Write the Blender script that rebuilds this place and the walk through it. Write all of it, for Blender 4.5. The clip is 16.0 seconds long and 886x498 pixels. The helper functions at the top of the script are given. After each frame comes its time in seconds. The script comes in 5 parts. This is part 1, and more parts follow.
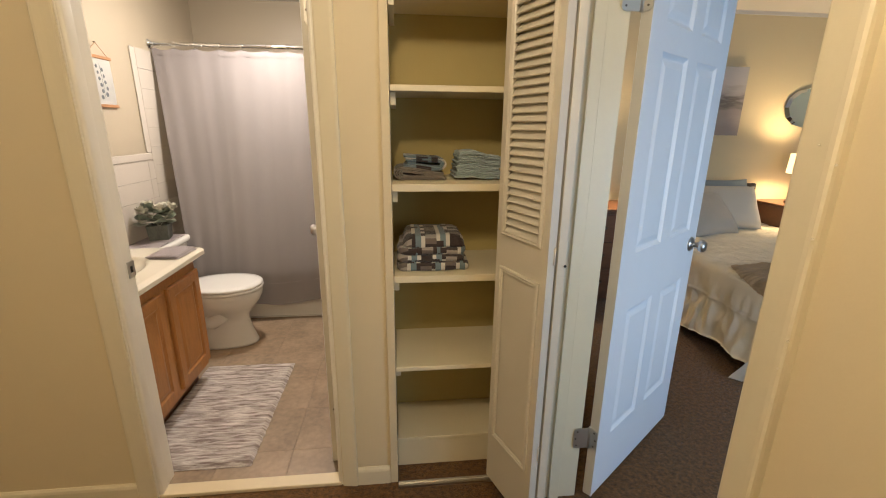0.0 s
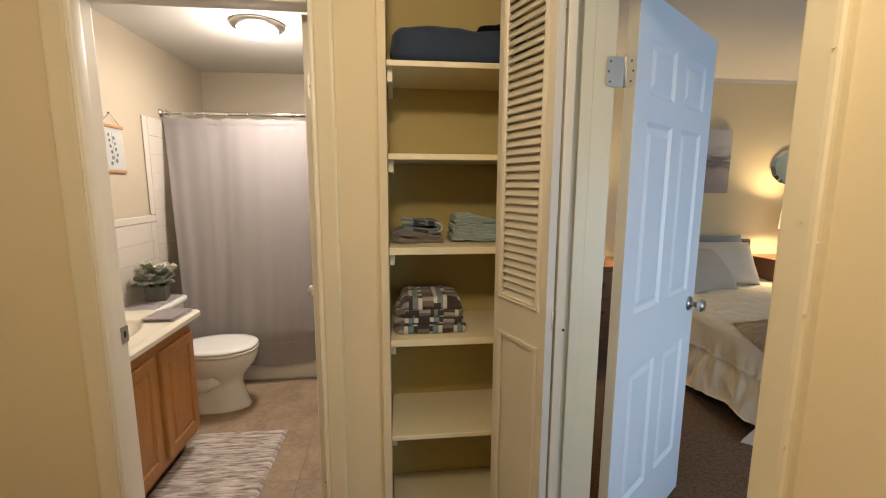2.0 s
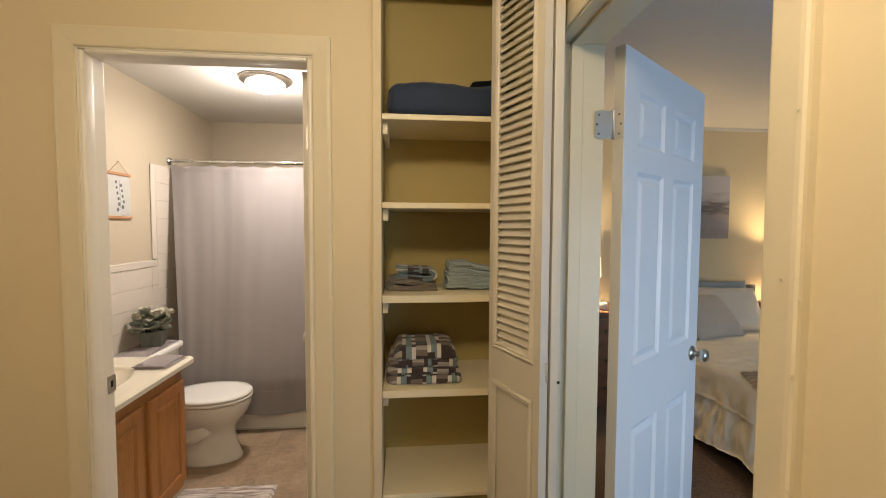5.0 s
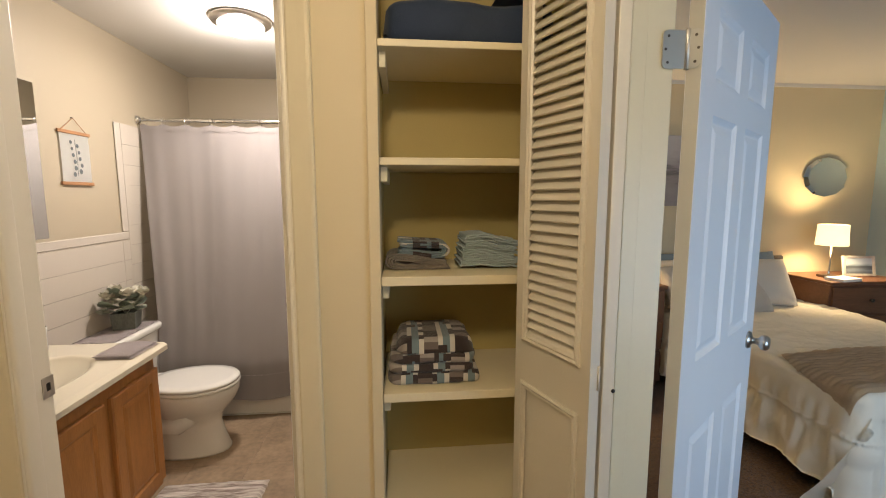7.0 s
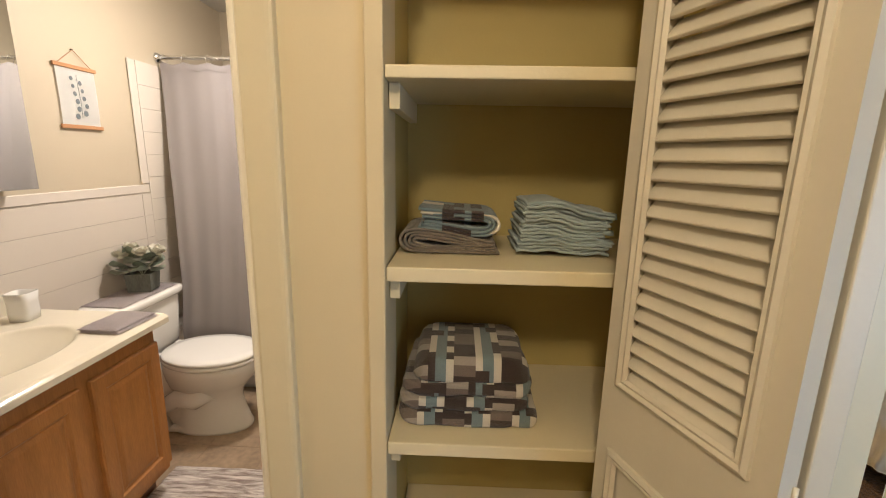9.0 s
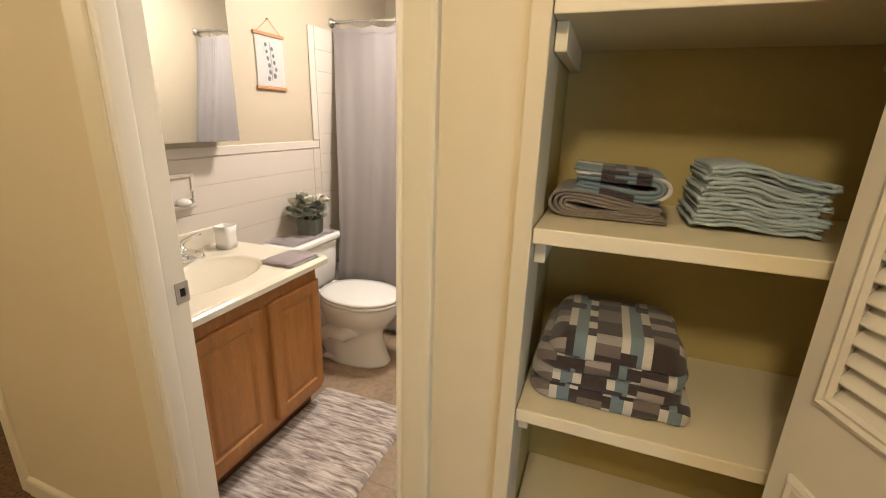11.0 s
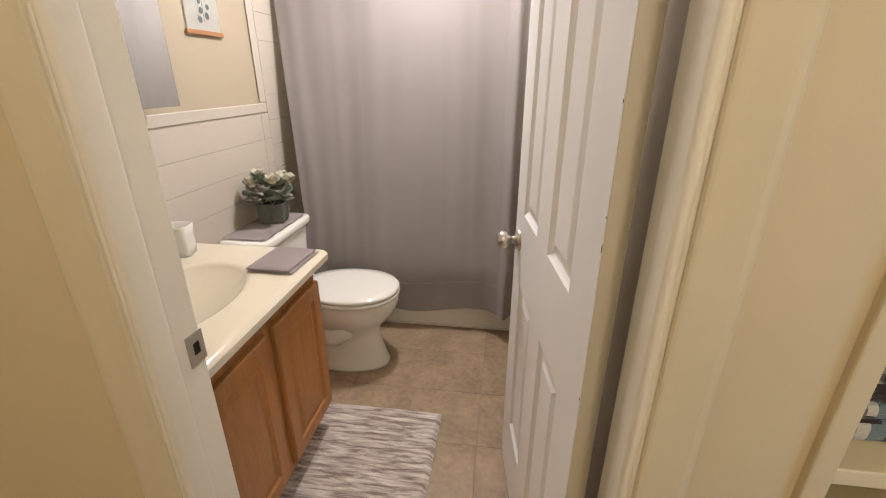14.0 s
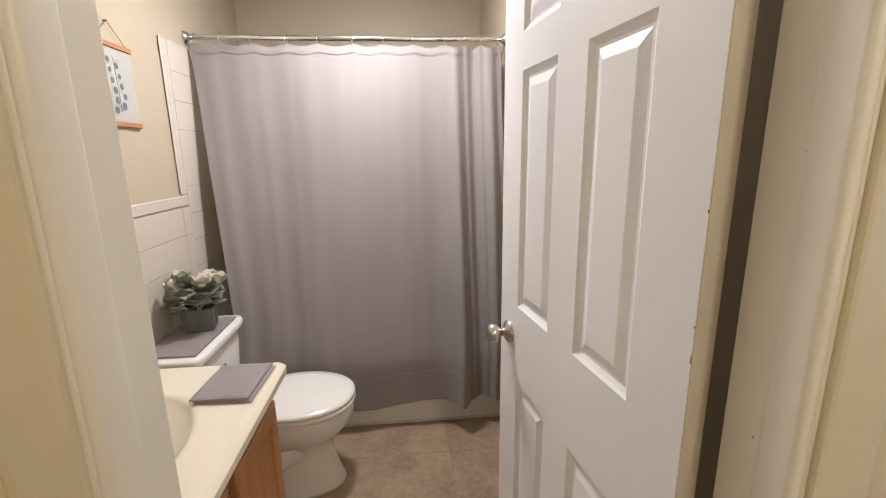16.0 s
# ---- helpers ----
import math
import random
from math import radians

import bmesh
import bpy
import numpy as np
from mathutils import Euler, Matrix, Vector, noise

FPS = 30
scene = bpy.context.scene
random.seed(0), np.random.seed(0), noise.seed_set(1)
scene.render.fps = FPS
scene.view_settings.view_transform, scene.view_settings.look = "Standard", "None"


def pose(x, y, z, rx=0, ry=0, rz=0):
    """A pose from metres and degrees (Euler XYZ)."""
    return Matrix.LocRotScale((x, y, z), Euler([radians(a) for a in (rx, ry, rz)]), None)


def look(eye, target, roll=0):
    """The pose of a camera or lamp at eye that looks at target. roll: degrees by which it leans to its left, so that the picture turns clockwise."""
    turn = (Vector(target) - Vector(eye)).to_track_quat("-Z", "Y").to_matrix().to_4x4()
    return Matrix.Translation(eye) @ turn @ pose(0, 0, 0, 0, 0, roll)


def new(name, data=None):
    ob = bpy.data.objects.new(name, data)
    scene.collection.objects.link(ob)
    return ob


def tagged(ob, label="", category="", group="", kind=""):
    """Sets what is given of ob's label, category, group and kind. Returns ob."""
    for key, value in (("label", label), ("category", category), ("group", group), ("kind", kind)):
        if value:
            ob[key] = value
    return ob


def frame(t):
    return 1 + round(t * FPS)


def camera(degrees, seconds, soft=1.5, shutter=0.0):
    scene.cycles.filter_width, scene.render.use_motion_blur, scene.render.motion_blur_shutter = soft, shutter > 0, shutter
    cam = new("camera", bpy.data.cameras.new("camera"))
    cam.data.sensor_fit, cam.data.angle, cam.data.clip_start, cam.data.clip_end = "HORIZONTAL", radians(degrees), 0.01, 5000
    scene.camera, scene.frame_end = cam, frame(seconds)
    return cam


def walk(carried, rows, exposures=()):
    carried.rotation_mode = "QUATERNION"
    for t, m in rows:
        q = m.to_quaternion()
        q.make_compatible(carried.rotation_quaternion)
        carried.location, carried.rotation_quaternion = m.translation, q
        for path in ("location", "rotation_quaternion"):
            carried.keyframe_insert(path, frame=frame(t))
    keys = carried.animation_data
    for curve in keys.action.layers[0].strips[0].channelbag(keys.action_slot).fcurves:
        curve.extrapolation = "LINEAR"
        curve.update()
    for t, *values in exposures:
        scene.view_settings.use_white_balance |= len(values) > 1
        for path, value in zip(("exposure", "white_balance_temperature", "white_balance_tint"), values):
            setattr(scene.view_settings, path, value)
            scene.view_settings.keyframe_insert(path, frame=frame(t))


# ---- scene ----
cam = camera(92.1, 16.0, 1.05)
PATH = [
    (0, (-0.005, 0.012, 1.428), (0.202, 1.925, 0.881), 0.6),
    (0.5, (-0.003, 0.009, 1.438), (0.2, 1.94, 0.956), 0.3),
    (1, (-0.001, 0.009, 1.444), (0.201, 1.955, 1.026), 0.2),
    (1.5, (-0.001, 0.01, 1.452), (0.206, 1.966, 1.09), 0.2),
    (2, (0.004, 0.012, 1.458), (0.217, 1.978, 1.159), 0.2),
    (2.5, (0.005, 0.013, 1.464), (0.224, 1.986, 1.223), 0.3),
    (3, (0.002, 0.006, 1.476), (0.227, 1.985, 1.288), 0.3),
    (3.5, (0.004, 0.009, 1.476), (0.229, 1.992, 1.348), 0.3),
    (6, (0.061, 0.027, 1.471), (0.237, 2.017, 1.373), 0.2),
    (6.5, (0.055, 0.133, 1.464), (0.243, 2.117, 1.292), 0.1),
    (7, (0.029, 0.33, 1.455), (0.226, 2.306, 1.216), 0.0),
    (7.5, (0.025, 0.479, 1.44), (0.21, 2.446, 1.131), 0.3),
    (8, (0.069, 0.656, 1.429), (0.213, 2.616, 1.059), 0.8),
    (10.5, (0.1, 0.824, 1.411), (-0.45, 2.679, 0.904), 1.7),
    (11, (0.068, 0.82, 1.4), (-0.59, 2.616, 0.816), 1.8),
    (11.5, (-0.004, 0.807, 1.391), (-0.657, 2.588, 0.759), 1.4),
    (12, (-0.133, 0.774, 1.387), (-0.705, 2.574, 0.727), 0.3),
    (12.5, (-0.257, 0.738, 1.379), (-0.731, 2.554, 0.687), -0.3),
    (13, (-0.341, 0.773, 1.372), (-0.738, 2.598, 0.655), -0.1),
    (13.5, (-0.411, 0.905, 1.375), (-0.744, 2.732, 0.632), -0.2),
    (14, (-0.454, 1.024, 1.361), (-0.709, 2.862, 0.616), -0.1),
    (14.5, (-0.488, 1.086, 1.353), (-0.646, 2.943, 0.628), 0.1),
    (15, (-0.566, 1.12, 1.365), (-0.607, 3.007, 0.703), -0.2),
    (15.5, (-0.635, 1.124, 1.382), (-0.578, 3.045, 0.826), -0.8),
    (16, (-0.679, 1.12, 1.407), (-0.505, 3.065, 0.974), -0.9),
]
walk(cam, [(t, look(eye, target, roll)) for t, eye, target, roll in PATH],
     [(0.0, 0.14, 6500, 10), (2.6, 0.0, 6500, 10), (8.2, -0.03, 6500, 10), (8.3, 0.0, 6500, 10), (10.3, 0.3, 6500, 10), (12.3, 0.40, 6250, 10), (13.6, 0.14, 6100, 10), (16.0, 0.03, 5750, 10)])
# ---------- small building helpers ----------
def thing(name, label, category, at=(0, 0, 0), rz=0, group="", kind=""):
    ob = new(name)
    ob.matrix_basis = pose(*at, 0, 0, rz)
    ob.empty_display_size = 0.05
    return tagged(ob, label, category, group, kind)


def part(name, bm, material, parent=None, label="", smooth=False):
    me = bpy.data.meshes.new(name)
    bm.normal_update()
    bm.to_mesh(me)
    bm.free()
    if smooth:
        for p in me.polygons:
            p.use_smooth = True
    me.materials.append(material)
    ob = new(name, me)
    if parent is not None:
        ob.parent = parent
    if label:
        ob["label"] = label
    return ob


def setting(name, bm, material, label="", category="", smooth=False):
    return tagged(part(name, bm, material, None, "", smooth), label, category, "", "structure")


def box(bm, x0, x1, y0, y1, z0, z1, bevel=0.0, seg=2):
    made = bmesh.ops.create_cube(bm, size=1.0)
    vs = made["verts"]
    for v in vs:
        v.co = Vector((x0 + (v.co.x + 0.5) * (x1 - x0), y0 + (v.co.y + 0.5) * (y1 - y0), z0 + (v.co.z + 0.5) * (z1 - z0)))
    if bevel > 0:
        es = list({e for v in vs for e in v.link_edges})
        bmesh.ops.bevel(bm, geom=es, offset=bevel, segments=seg, affect="EDGES", profile=0.5)
    return bm


def boxes(*rows, bevel=0.0, seg=2):
    bm = bmesh.new()
    for r in rows:
        box(bm, *r, bevel=bevel, seg=seg)
    return bm


def lathe(profile, n=32, axis="z", at=(0, 0, 0), squash=(1, 1)):
    """A turned body from (radius, height) pairs."""
    bm = bmesh.new()
    rings = []
    for r, h in profile:
        ring = []
        for i in range(n):
            a = 2 * math.pi * i / n
            x, y = r * math.cos(a) * squash[0], r * math.sin(a) * squash[1]
            p = {"z": (x, y, h), "x": (h, x, y), "y": (x, h, y)}[axis]
            ring.append(bm.verts.new(Vector(p) + Vector(at)))
        rings.append(ring)
    for a, b in zip(rings, rings[1:]):
        for i in range(n):
            bm.faces.new((a[i], a[(i + 1) % n], b[(i + 1) % n], b[i]))
    for ring in (rings[0], rings[-1]):
        bm.faces.new(ring)
    bmesh.ops.recalc_face_normals(bm, faces=bm.faces)
    return bm


def sheet(nu, nv, fn, thick=0.0):
    """A surface through fn(u, v), u and v from 0 to 1; with a thickness it is a closed slab."""
    bm = bmesh.new()
    g = [[bm.verts.new(fn(i / nu, j / nv)) for j in range(nv + 1)] for i in range(nu + 1)]
    for i in range(nu):
        for j in range(nv):
            bm.faces.new((g[i][j], g[i + 1][j], g[i + 1][j + 1], g[i][j + 1]))
    if thick:
        bmesh.ops.solidify(bm, geom=list(bm.faces), thickness=thick)
    bmesh.ops.recalc_face_normals(bm, faces=bm.faces)
    return bm


def loft(rings, close=True):
    """A skin over rings of equal point count, capped at both ends."""
    bm = bmesh.new()
    vs = [[bm.verts.new(p) for p in r] for r in rings]
    n = len(vs[0])
    for a, b in zip(vs, vs[1:]):
        for i in range(n):
            bm.faces.new((a[i], a[(i + 1) % n], b[(i + 1) % n], b[i]))
    if close:
        bm.faces.new(vs[0])
        bm.faces.new(vs[-1])
    bmesh.ops.recalc_face_normals(bm, faces=bm.faces)
    return bm


def tube(points, radius, n=10):
    pts = [Vector(p) for p in points]
    rings = []
    for i, p in enumerate(pts):
        d = (pts[min(i + 1, len(pts) - 1)] - pts[max(i - 1, 0)]).normalized()
        side = d.cross(Vector((0, 0, 1)) if abs(d.z) < 0.95 else Vector((1, 0, 0))).normalized()
        up = side.cross(d)
        r = radius(i / (len(pts) - 1)) if callable(radius) else radius
        rings.append([p + r * (side * math.cos(2 * math.pi * k / n) + up * math.sin(2 * math.pi * k / n)) for k in range(n)])
    return loft(rings)


def superring(cx, cy, rx, ry, z, n=40, e=2.4):
    out = []
    for i in range(n):
        a = 2 * math.pi * i / n
        c, s = math.cos(a), math.sin(a)
        out.append(Vector((cx + rx * math.copysign(abs(c) ** (2 / e), c), cy + ry * math.copysign(abs(s) ** (2 / e), s), z)))
    return out


def fbm(p, s=1.0):
    return noise.noise(Vector(p) * s) + 0.5 * noise.noise(Vector(p) * s * 2.1)


# ---------- world, lamps ----------
world = bpy.data.worlds.new("sky")
scene.world = world
world.use_nodes = True
sky = world.node_tree.nodes.new("ShaderNodeTexSky")
sky.sky_type, sky.sun_disc, sky.sun_elevation, sky.sun_rotation = "NISHITA", False, radians(35), radians(200)
world.node_tree.links.new(sky.outputs[0], world.node_tree.nodes["Background"].inputs[0])
world.node_tree.nodes["Background"].inputs[1].default_value = 0.12


def lamp(name, kind, watts, colour, at, size=0.1, target=None, size_y=None):
    data = bpy.data.lights.new(name, kind)
    data.energy, data.color = watts, colour
    if kind == "AREA":
        data.shape, data.size, data.size_y = "RECTANGLE", size, size_y or size
    else:
        data.shadow_soft_size = size
    ob = new(name, data)
    ob.matrix_basis = look(at, target) if target else Matrix.Translation(at)
    return ob


WARM, SOFT = (1.0, 0.82, 0.57), (1.0, 0.91, 0.83)
lamp("hall_bulb", "POINT", 32.5, WARM, (-0.06, 0.14, 2.22), 0.08)
lamp("living_bulb", "POINT", 26.0, WARM, (-2.8, 0.0, 2.05), 0.15)
lamp("bath_bulb", "POINT", 22.0, SOFT, (-0.822, 2.865, 2.265), 0.07)
lamp("bath_bulb", "AREA", 19.0, SOFT, (-0.822, 2.875, 2.325), 0.22, (-0.822, 2.8751, 0.0), 0.22)
lamp("night_bulb", "POINT", 29.0, (1.0, 0.74, 0.42), (3.57, 3.50, 1.15), 0.04)
lamp("night_bulb", "POINT", 26.0, (1.0, 0.74, 0.42), (1.62, 3.50, 1.15), 0.04)
lamp("window_light", "AREA", 25.0, (0.44, 0.68, 1.0), (2.05, -0.27, 1.07), 1.70, (2.05, 1.5, 1.05), 1.10)

# ---------- materials ----------
def mat(name, colour, rough=0.5, dark=0.85, scale=3.0, grain=120.0, bump=0.1, metal=0.0, amount=0.35, spec=0.5, sheen=0.0, stretch=(1, 1, 1), tint=None):
    m = bpy.data.materials.new(name)
    m.use_nodes = True
    nt, N, L = m.node_tree, m.node_tree.nodes, m.node_tree.links
    b = N["Principled BSDF"]
    b.inputs["Roughness"].default_value, b.inputs["Metallic"].default_value = rough, metal
    b.inputs["Specular IOR Level"].default_value = spec
    b.inputs["Sheen Weight"].default_value = sheen
    co, mp = N.new("ShaderNodeTexCoord"), N.new("ShaderNodeMapping")
    mp.inputs["Scale"].default_value = stretch
    L.new(co.outputs["Object"], mp.inputs["Vector"])
    big, fine = N.new("ShaderNodeTexNoise"), N.new("ShaderNodeTexNoise")
    for n, s, d in ((big, scale, 4), (fine, grain, 2)):
        n.inputs["Scale"].default_value, n.inputs["Detail"].default_value = s, d
        L.new(mp.outputs["Vector"], n.inputs["Vector"])
    mix = N.new("ShaderNodeMix")
    mix.data_type = "RGBA"
    ramp = N.new("ShaderNodeMapRange")
    ramp.inputs["From Min"].default_value, ramp.inputs["From Max"].default_value = 0.35, 0.7
    ramp.inputs["To Max"].default_value = amount
    add = N.new("ShaderNodeMath")
    add.operation, add.inputs[1].default_value = "MULTIPLY_ADD", 0.45
    L.new(fine.outputs["Fac"], add.inputs[0])
    half = N.new("ShaderNodeMath")
    half.operation, half.inputs[1].default_value = "MULTIPLY", 0.6
    L.new(big.outputs["Fac"], half.inputs[0])
    L.new(half.outputs[0], add.inputs[2])
    L.new(add.outputs[0], ramp.inputs["Value"])
    L.new(ramp.outputs[0], mix.inputs["Factor"])
    t = tint or tuple(c * dark for c in colour)
    mix.inputs["A"].default_value, mix.inputs["B"].default_value = (*colour, 1), (*t, 1)
    L.new(mix.outputs["Result"], b.inputs["Base Color"])
    if bump:
        bp = N.new("ShaderNodeBump")
        bp.inputs["Strength"].default_value, bp.inputs["Distance"].default_value = bump, 0.004
        L.new(fine.outputs["Fac"], bp.inputs["Height"])
        L.new(bp.outputs["Normal"], b.inputs["Normal"])
    m["out"] = mix.name
    return m


def glow(name, colour, strength):
    m = mat(name, colour, 0.4, bump=0)
    b = m.node_tree.nodes["Principled BSDF"]
    b.inputs["Emission Color"].default_value, b.inputs["Emission Strength"].default_value = (*colour, 1), strength
    return m


M_WALL = mat("beige_wall_paint", (0.66, 0.558, 0.365), 0.62, 0.93, 1.3, 260, 0.045)
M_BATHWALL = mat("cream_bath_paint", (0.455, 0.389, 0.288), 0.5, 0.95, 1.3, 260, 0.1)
M_TRIM = mat("cream_trim_paint", (0.70, 0.625, 0.45), 0.35, 0.93, 4, 90, 0.05)
M_JAMB = mat("white_jamb_paint", (0.82, 0.78, 0.68), 0.35, 0.94, 4, 90, 0.05)
M_CEIL = mat("ceiling_paint", (0.66, 0.635, 0.595), 0.8, 0.95, 2, 180, 0.25)
M_BLUE = mat("pale_blue_wall_paint", (0.42, 0.52, 0.55), 0.6, 0.93, 1.3, 260, 0.1)
M_DOOR = mat("white_door_paint", (0.88, 0.88, 0.90), 0.38, 0.95, 3, 150, 0.06, stretch=(4, 4, 0.5))
M_SHELF = mat("cream_shelf_paint", (0.73, 0.64, 0.435), 0.45, 0.92, 4, 140, 0.06)
# hall paint darkened and yellowed: the closet's shade is put into this colour
M_CLOSET = mat("shaded_closet_paint", (0.475, 0.38, 0.145), 0.6, 0.93, 1.6, 240, 0.1)
M_LOUVER = mat("cream_louver_paint", (0.63, 0.58, 0.475), 0.4, 0.92, 5, 120, 0.05)
M_CARPET = mat("brown_carpet", (0.20, 0.098, 0.030), 0.95, 0.16, 55, 170, 1.0, amount=1.0, spec=0.1, sheen=0.2)
M_METAL = mat("brushed_nickel", (0.60, 0.57, 0.53), 0.28, 0.85, 6, 300, 0.02, metal=1.0)
M_SATIN = mat("satin_nickel", (0.70, 0.66, 0.58), 0.45, 0.85, 8, 300, 0.03, metal=1.0)
M_CHROME = mat("chrome", (0.82, 0.83, 0.84), 0.07, 0.96, 6, 300, 0.0, metal=1.0)
M_BRONZE = mat("dark_bronze", (0.16, 0.13, 0.10), 0.35, 0.7, 20, 200, 0.05, metal=0.9)
M_PORC = mat("white_porcelain", (0.70, 0.685, 0.65), 0.10, 0.97, 2, 60, 0.0, spec=0.6)
M_TUB = mat("white_tub_enamel", (0.80, 0.79, 0.76), 0.2, 0.95, 2, 60, 0.0)
M_TILE = mat("white_glazed_tile", (0.575, 0.520, 0.455), 0.16, 0.96, 2.5, 50, 0.01)
M_GROUT = mat("tile_grout", (0.585, 0.53, 0.465), 0.85, 0.8, 8, 160, 0.2)
M_FLOORGROUT = mat("brown_floor_grout", (0.29, 0.213, 0.145), 0.85, 0.8, 8, 160, 0.2)
M_COUNTER = mat("cream_cultured_marble", (0.66, 0.605, 0.49), 0.13, 0.95, 5, 40, 0.0)
M_FABRIC = mat("mauve_grey_curtain", (0.250, 0.224, 0.218), 0.85, 0.92, 3, 500, 0.25, sheen=0.25, spec=0.2)
M_MAT = mat("grey_towel_cloth", (0.57, 0.50, 0.505), 0.95, 0.75, 12, 500, 0.6, sheen=0.3, spec=0.1)
M_OAK = mat("honey_oak", (0.43, 0.188, 0.053), 0.38, 0.62, 9, 55, 0.08, amount=0.75, stretch=(5, 5, 0.6))
M_DARKWOOD = mat("reddish_brown_wood", (0.20, 0.085, 0.04), 0.4, 0.6, 9, 50, 0.06, amount=0.7, stretch=(0.6, 5, 5))
M_FLOORTILE = mat("beige_stone_floor", (0.375, 0.270, 0.178), 0.40, 0.55, 7.0, 38, 0.08, amount=0.95)
fnt = M_FLOORTILE.node_tree
oi, sc, mpn = fnt.nodes.new("ShaderNodeObjectInfo"), fnt.nodes.new("ShaderNodeMath"), next(n for n in fnt.nodes if n.type == "MAPPING")
sc.operation, sc.inputs[1].default_value = "MULTIPLY", 40.0
fnt.links.new(oi.outputs["Random"], sc.inputs[0])
fnt.links.new(sc.outputs[0], mpn.inputs["Location"])
M_BED = mat("white_cotton", (0.80, 0.75, 0.66), 0.9, 0.94, 6, 500, 0.3, sheen=0.3, spec=0.15)
M_PILLOW = mat("grey_linen", (0.52, 0.47, 0.41), 0.9, 0.85, 8, 450, 0.4, sheen=0.3, spec=0.15)
M_PILLOWPALE = mat("pale_grey_linen", (0.62, 0.58, 0.52), 0.9, 0.9, 8, 450, 0.4, sheen=0.3, spec=0.15)
M_PILLOWBLUE = mat("slate_blue_cloth", (0.24, 0.31, 0.37), 0.9, 0.85, 8, 450, 0.4, sheen=0.3, spec=0.15)
M_COVER = mat("cream_coverlet_cotton", (0.86, 0.78, 0.64), 0.9, 0.92, 6, 420, 0.4, sheen=0.2, spec=0.15)
M_THROW = mat("taupe_knit", (0.70, 0.53, 0.345), 0.95, 0.85, 14, 160, 0.35, amount=0.7, sheen=0.2, spec=0.1)
M_NAVY = mat("navy_cloth", (0.024, 0.040, 0.080), 0.7, 0.6, 8, 350, 0.3, sheen=0.15, spec=0.3)
M_AQUA = mat("pale_aqua_cotton", (0.38, 0.455, 0.465), 0.95, 0.8, 16, 420, 0.6, sheen=0.2, spec=0.1)
M_PAPER = mat("white_paper", (0.80, 0.79, 0.76), 0.8, 0.97, 4, 100, 0.0)
M_INK = mat("blue_grey_ink", (0.21, 0.24, 0.26), 0.8, 0.35, 60, 200, 0.0, amount=0.9)
M_HANGER = mat("light_brown_wood", (0.40, 0.20, 0.09), 0.5, 0.7, 12, 60, 0.05, stretch=(5, 0.6, 5))
M_LEAF = mat("grey_green_leaf", (0.40, 0.46, 0.37), 0.5, 0.6, 30, 120, 0.05, amount=0.8)
M_LEAF2 = mat("pale_sage_leaf", (0.55, 0.57, 0.45), 0.55, 0.7, 30, 120, 0.05, amount=0.8)
M_PETAL = mat("cream_petal", (0.75, 0.72, 0.62), 0.6, 0.85, 30, 120, 0.02)
M_POT = mat("weathered_grey_wood", (0.14, 0.15, 0.13), 0.7, 0.55, 18, 70, 0.2, amount=0.8, stretch=(4, 4, 1))
M_BLACK = mat("black_gap", (0.015, 0.013, 0.012), 0.6, 0.7, 10, 100, 0.0)
M_SHADE = mat("white_lamp_shade", (0.82, 0.76, 0.62), 0.8, 0.97, 20, 400, 0.05)
M_SHADE.node_tree.nodes["Principled BSDF"].inputs["Emission Color"].default_value = (1.0, 0.74, 0.40, 1)
M_SHADE.node_tree.nodes["Principled BSDF"].inputs["Emission Strength"].default_value = 1.6
M_DOME = glow("lit_frosted_glass", (1.0, 0.90, 0.76), 6.0)
M_MIRROR = mat("mirror_silver", (0.86, 0.88, 0.87), 0.02, 0.99, 2, 10, 0.0, metal=1.0)
M_THRESH = mat("cream_marble_sill", (0.72, 0.60, 0.40), 0.3, 0.85, 7, 30, 0.02)

# ---------- structure ----------
CEIL = 2.42
# hall front wall (bath doorway and closet opening in it), right wall (bedroom doorway in it)
FY, FT = 1.485, 0.115            # front wall face and thickness
BX0, BX1, BH = -0.967, -0.256, 2.031   # bath doorway
CX0, CX1, CH = -0.025, 0.505, 2.37     # closet opening
RX, RT = 0.53, 0.152             # right wall face and thickness
DY0, DY1, DH = 0.545, 1.3385, 2.055       # bedroom doorway

setting("wall_front", boxes(
    (-1.79, BX0 - 0.018, FY, FY + FT, 0, CEIL), (BX1 + 0.018, CX0 - 0.012, FY, FY + FT, 0, CEIL), (BX0 - 0.018, BX1 + 0.018, FY, FY + FT, BH + 0.018, CEIL),
    (CX0 - 0.012, CX1 + 0.012, FY, FY + FT, CH, CEIL), (CX1 + 0.012, RX + RT, FY, FY + FT, 0, CEIL)), M_WALL, "beige painted hall wall with doorway and closet opening", "wall")
setting("wall_right", boxes(
    (RX, RX + RT, DY1 + 0.018, FY, 0, CEIL), (RX, RX + RT, DY0 - 0.018, DY1 + 0.018, DH + 0.018, CEIL), (RX, RX + RT, -1.6, DY0 - 0.018, 0, CEIL)),
    M_WALL, "beige painted wall with the bedroom doorway", "wall")
setting("wall_back", boxes((-4.2, RX + RT, -1.72, -1.6, 0, CEIL)), M_WALL, "plain beige wall closing the hall", "wall")
setting("wall_far_left", boxes((-4.32, -4.2, -1.72, 2.6, 0, CEIL), (-4.2, -1.79, 2.6, 2.72, 0, CEIL)), M_WALL, "plain beige walls past the hall corner", "wall")
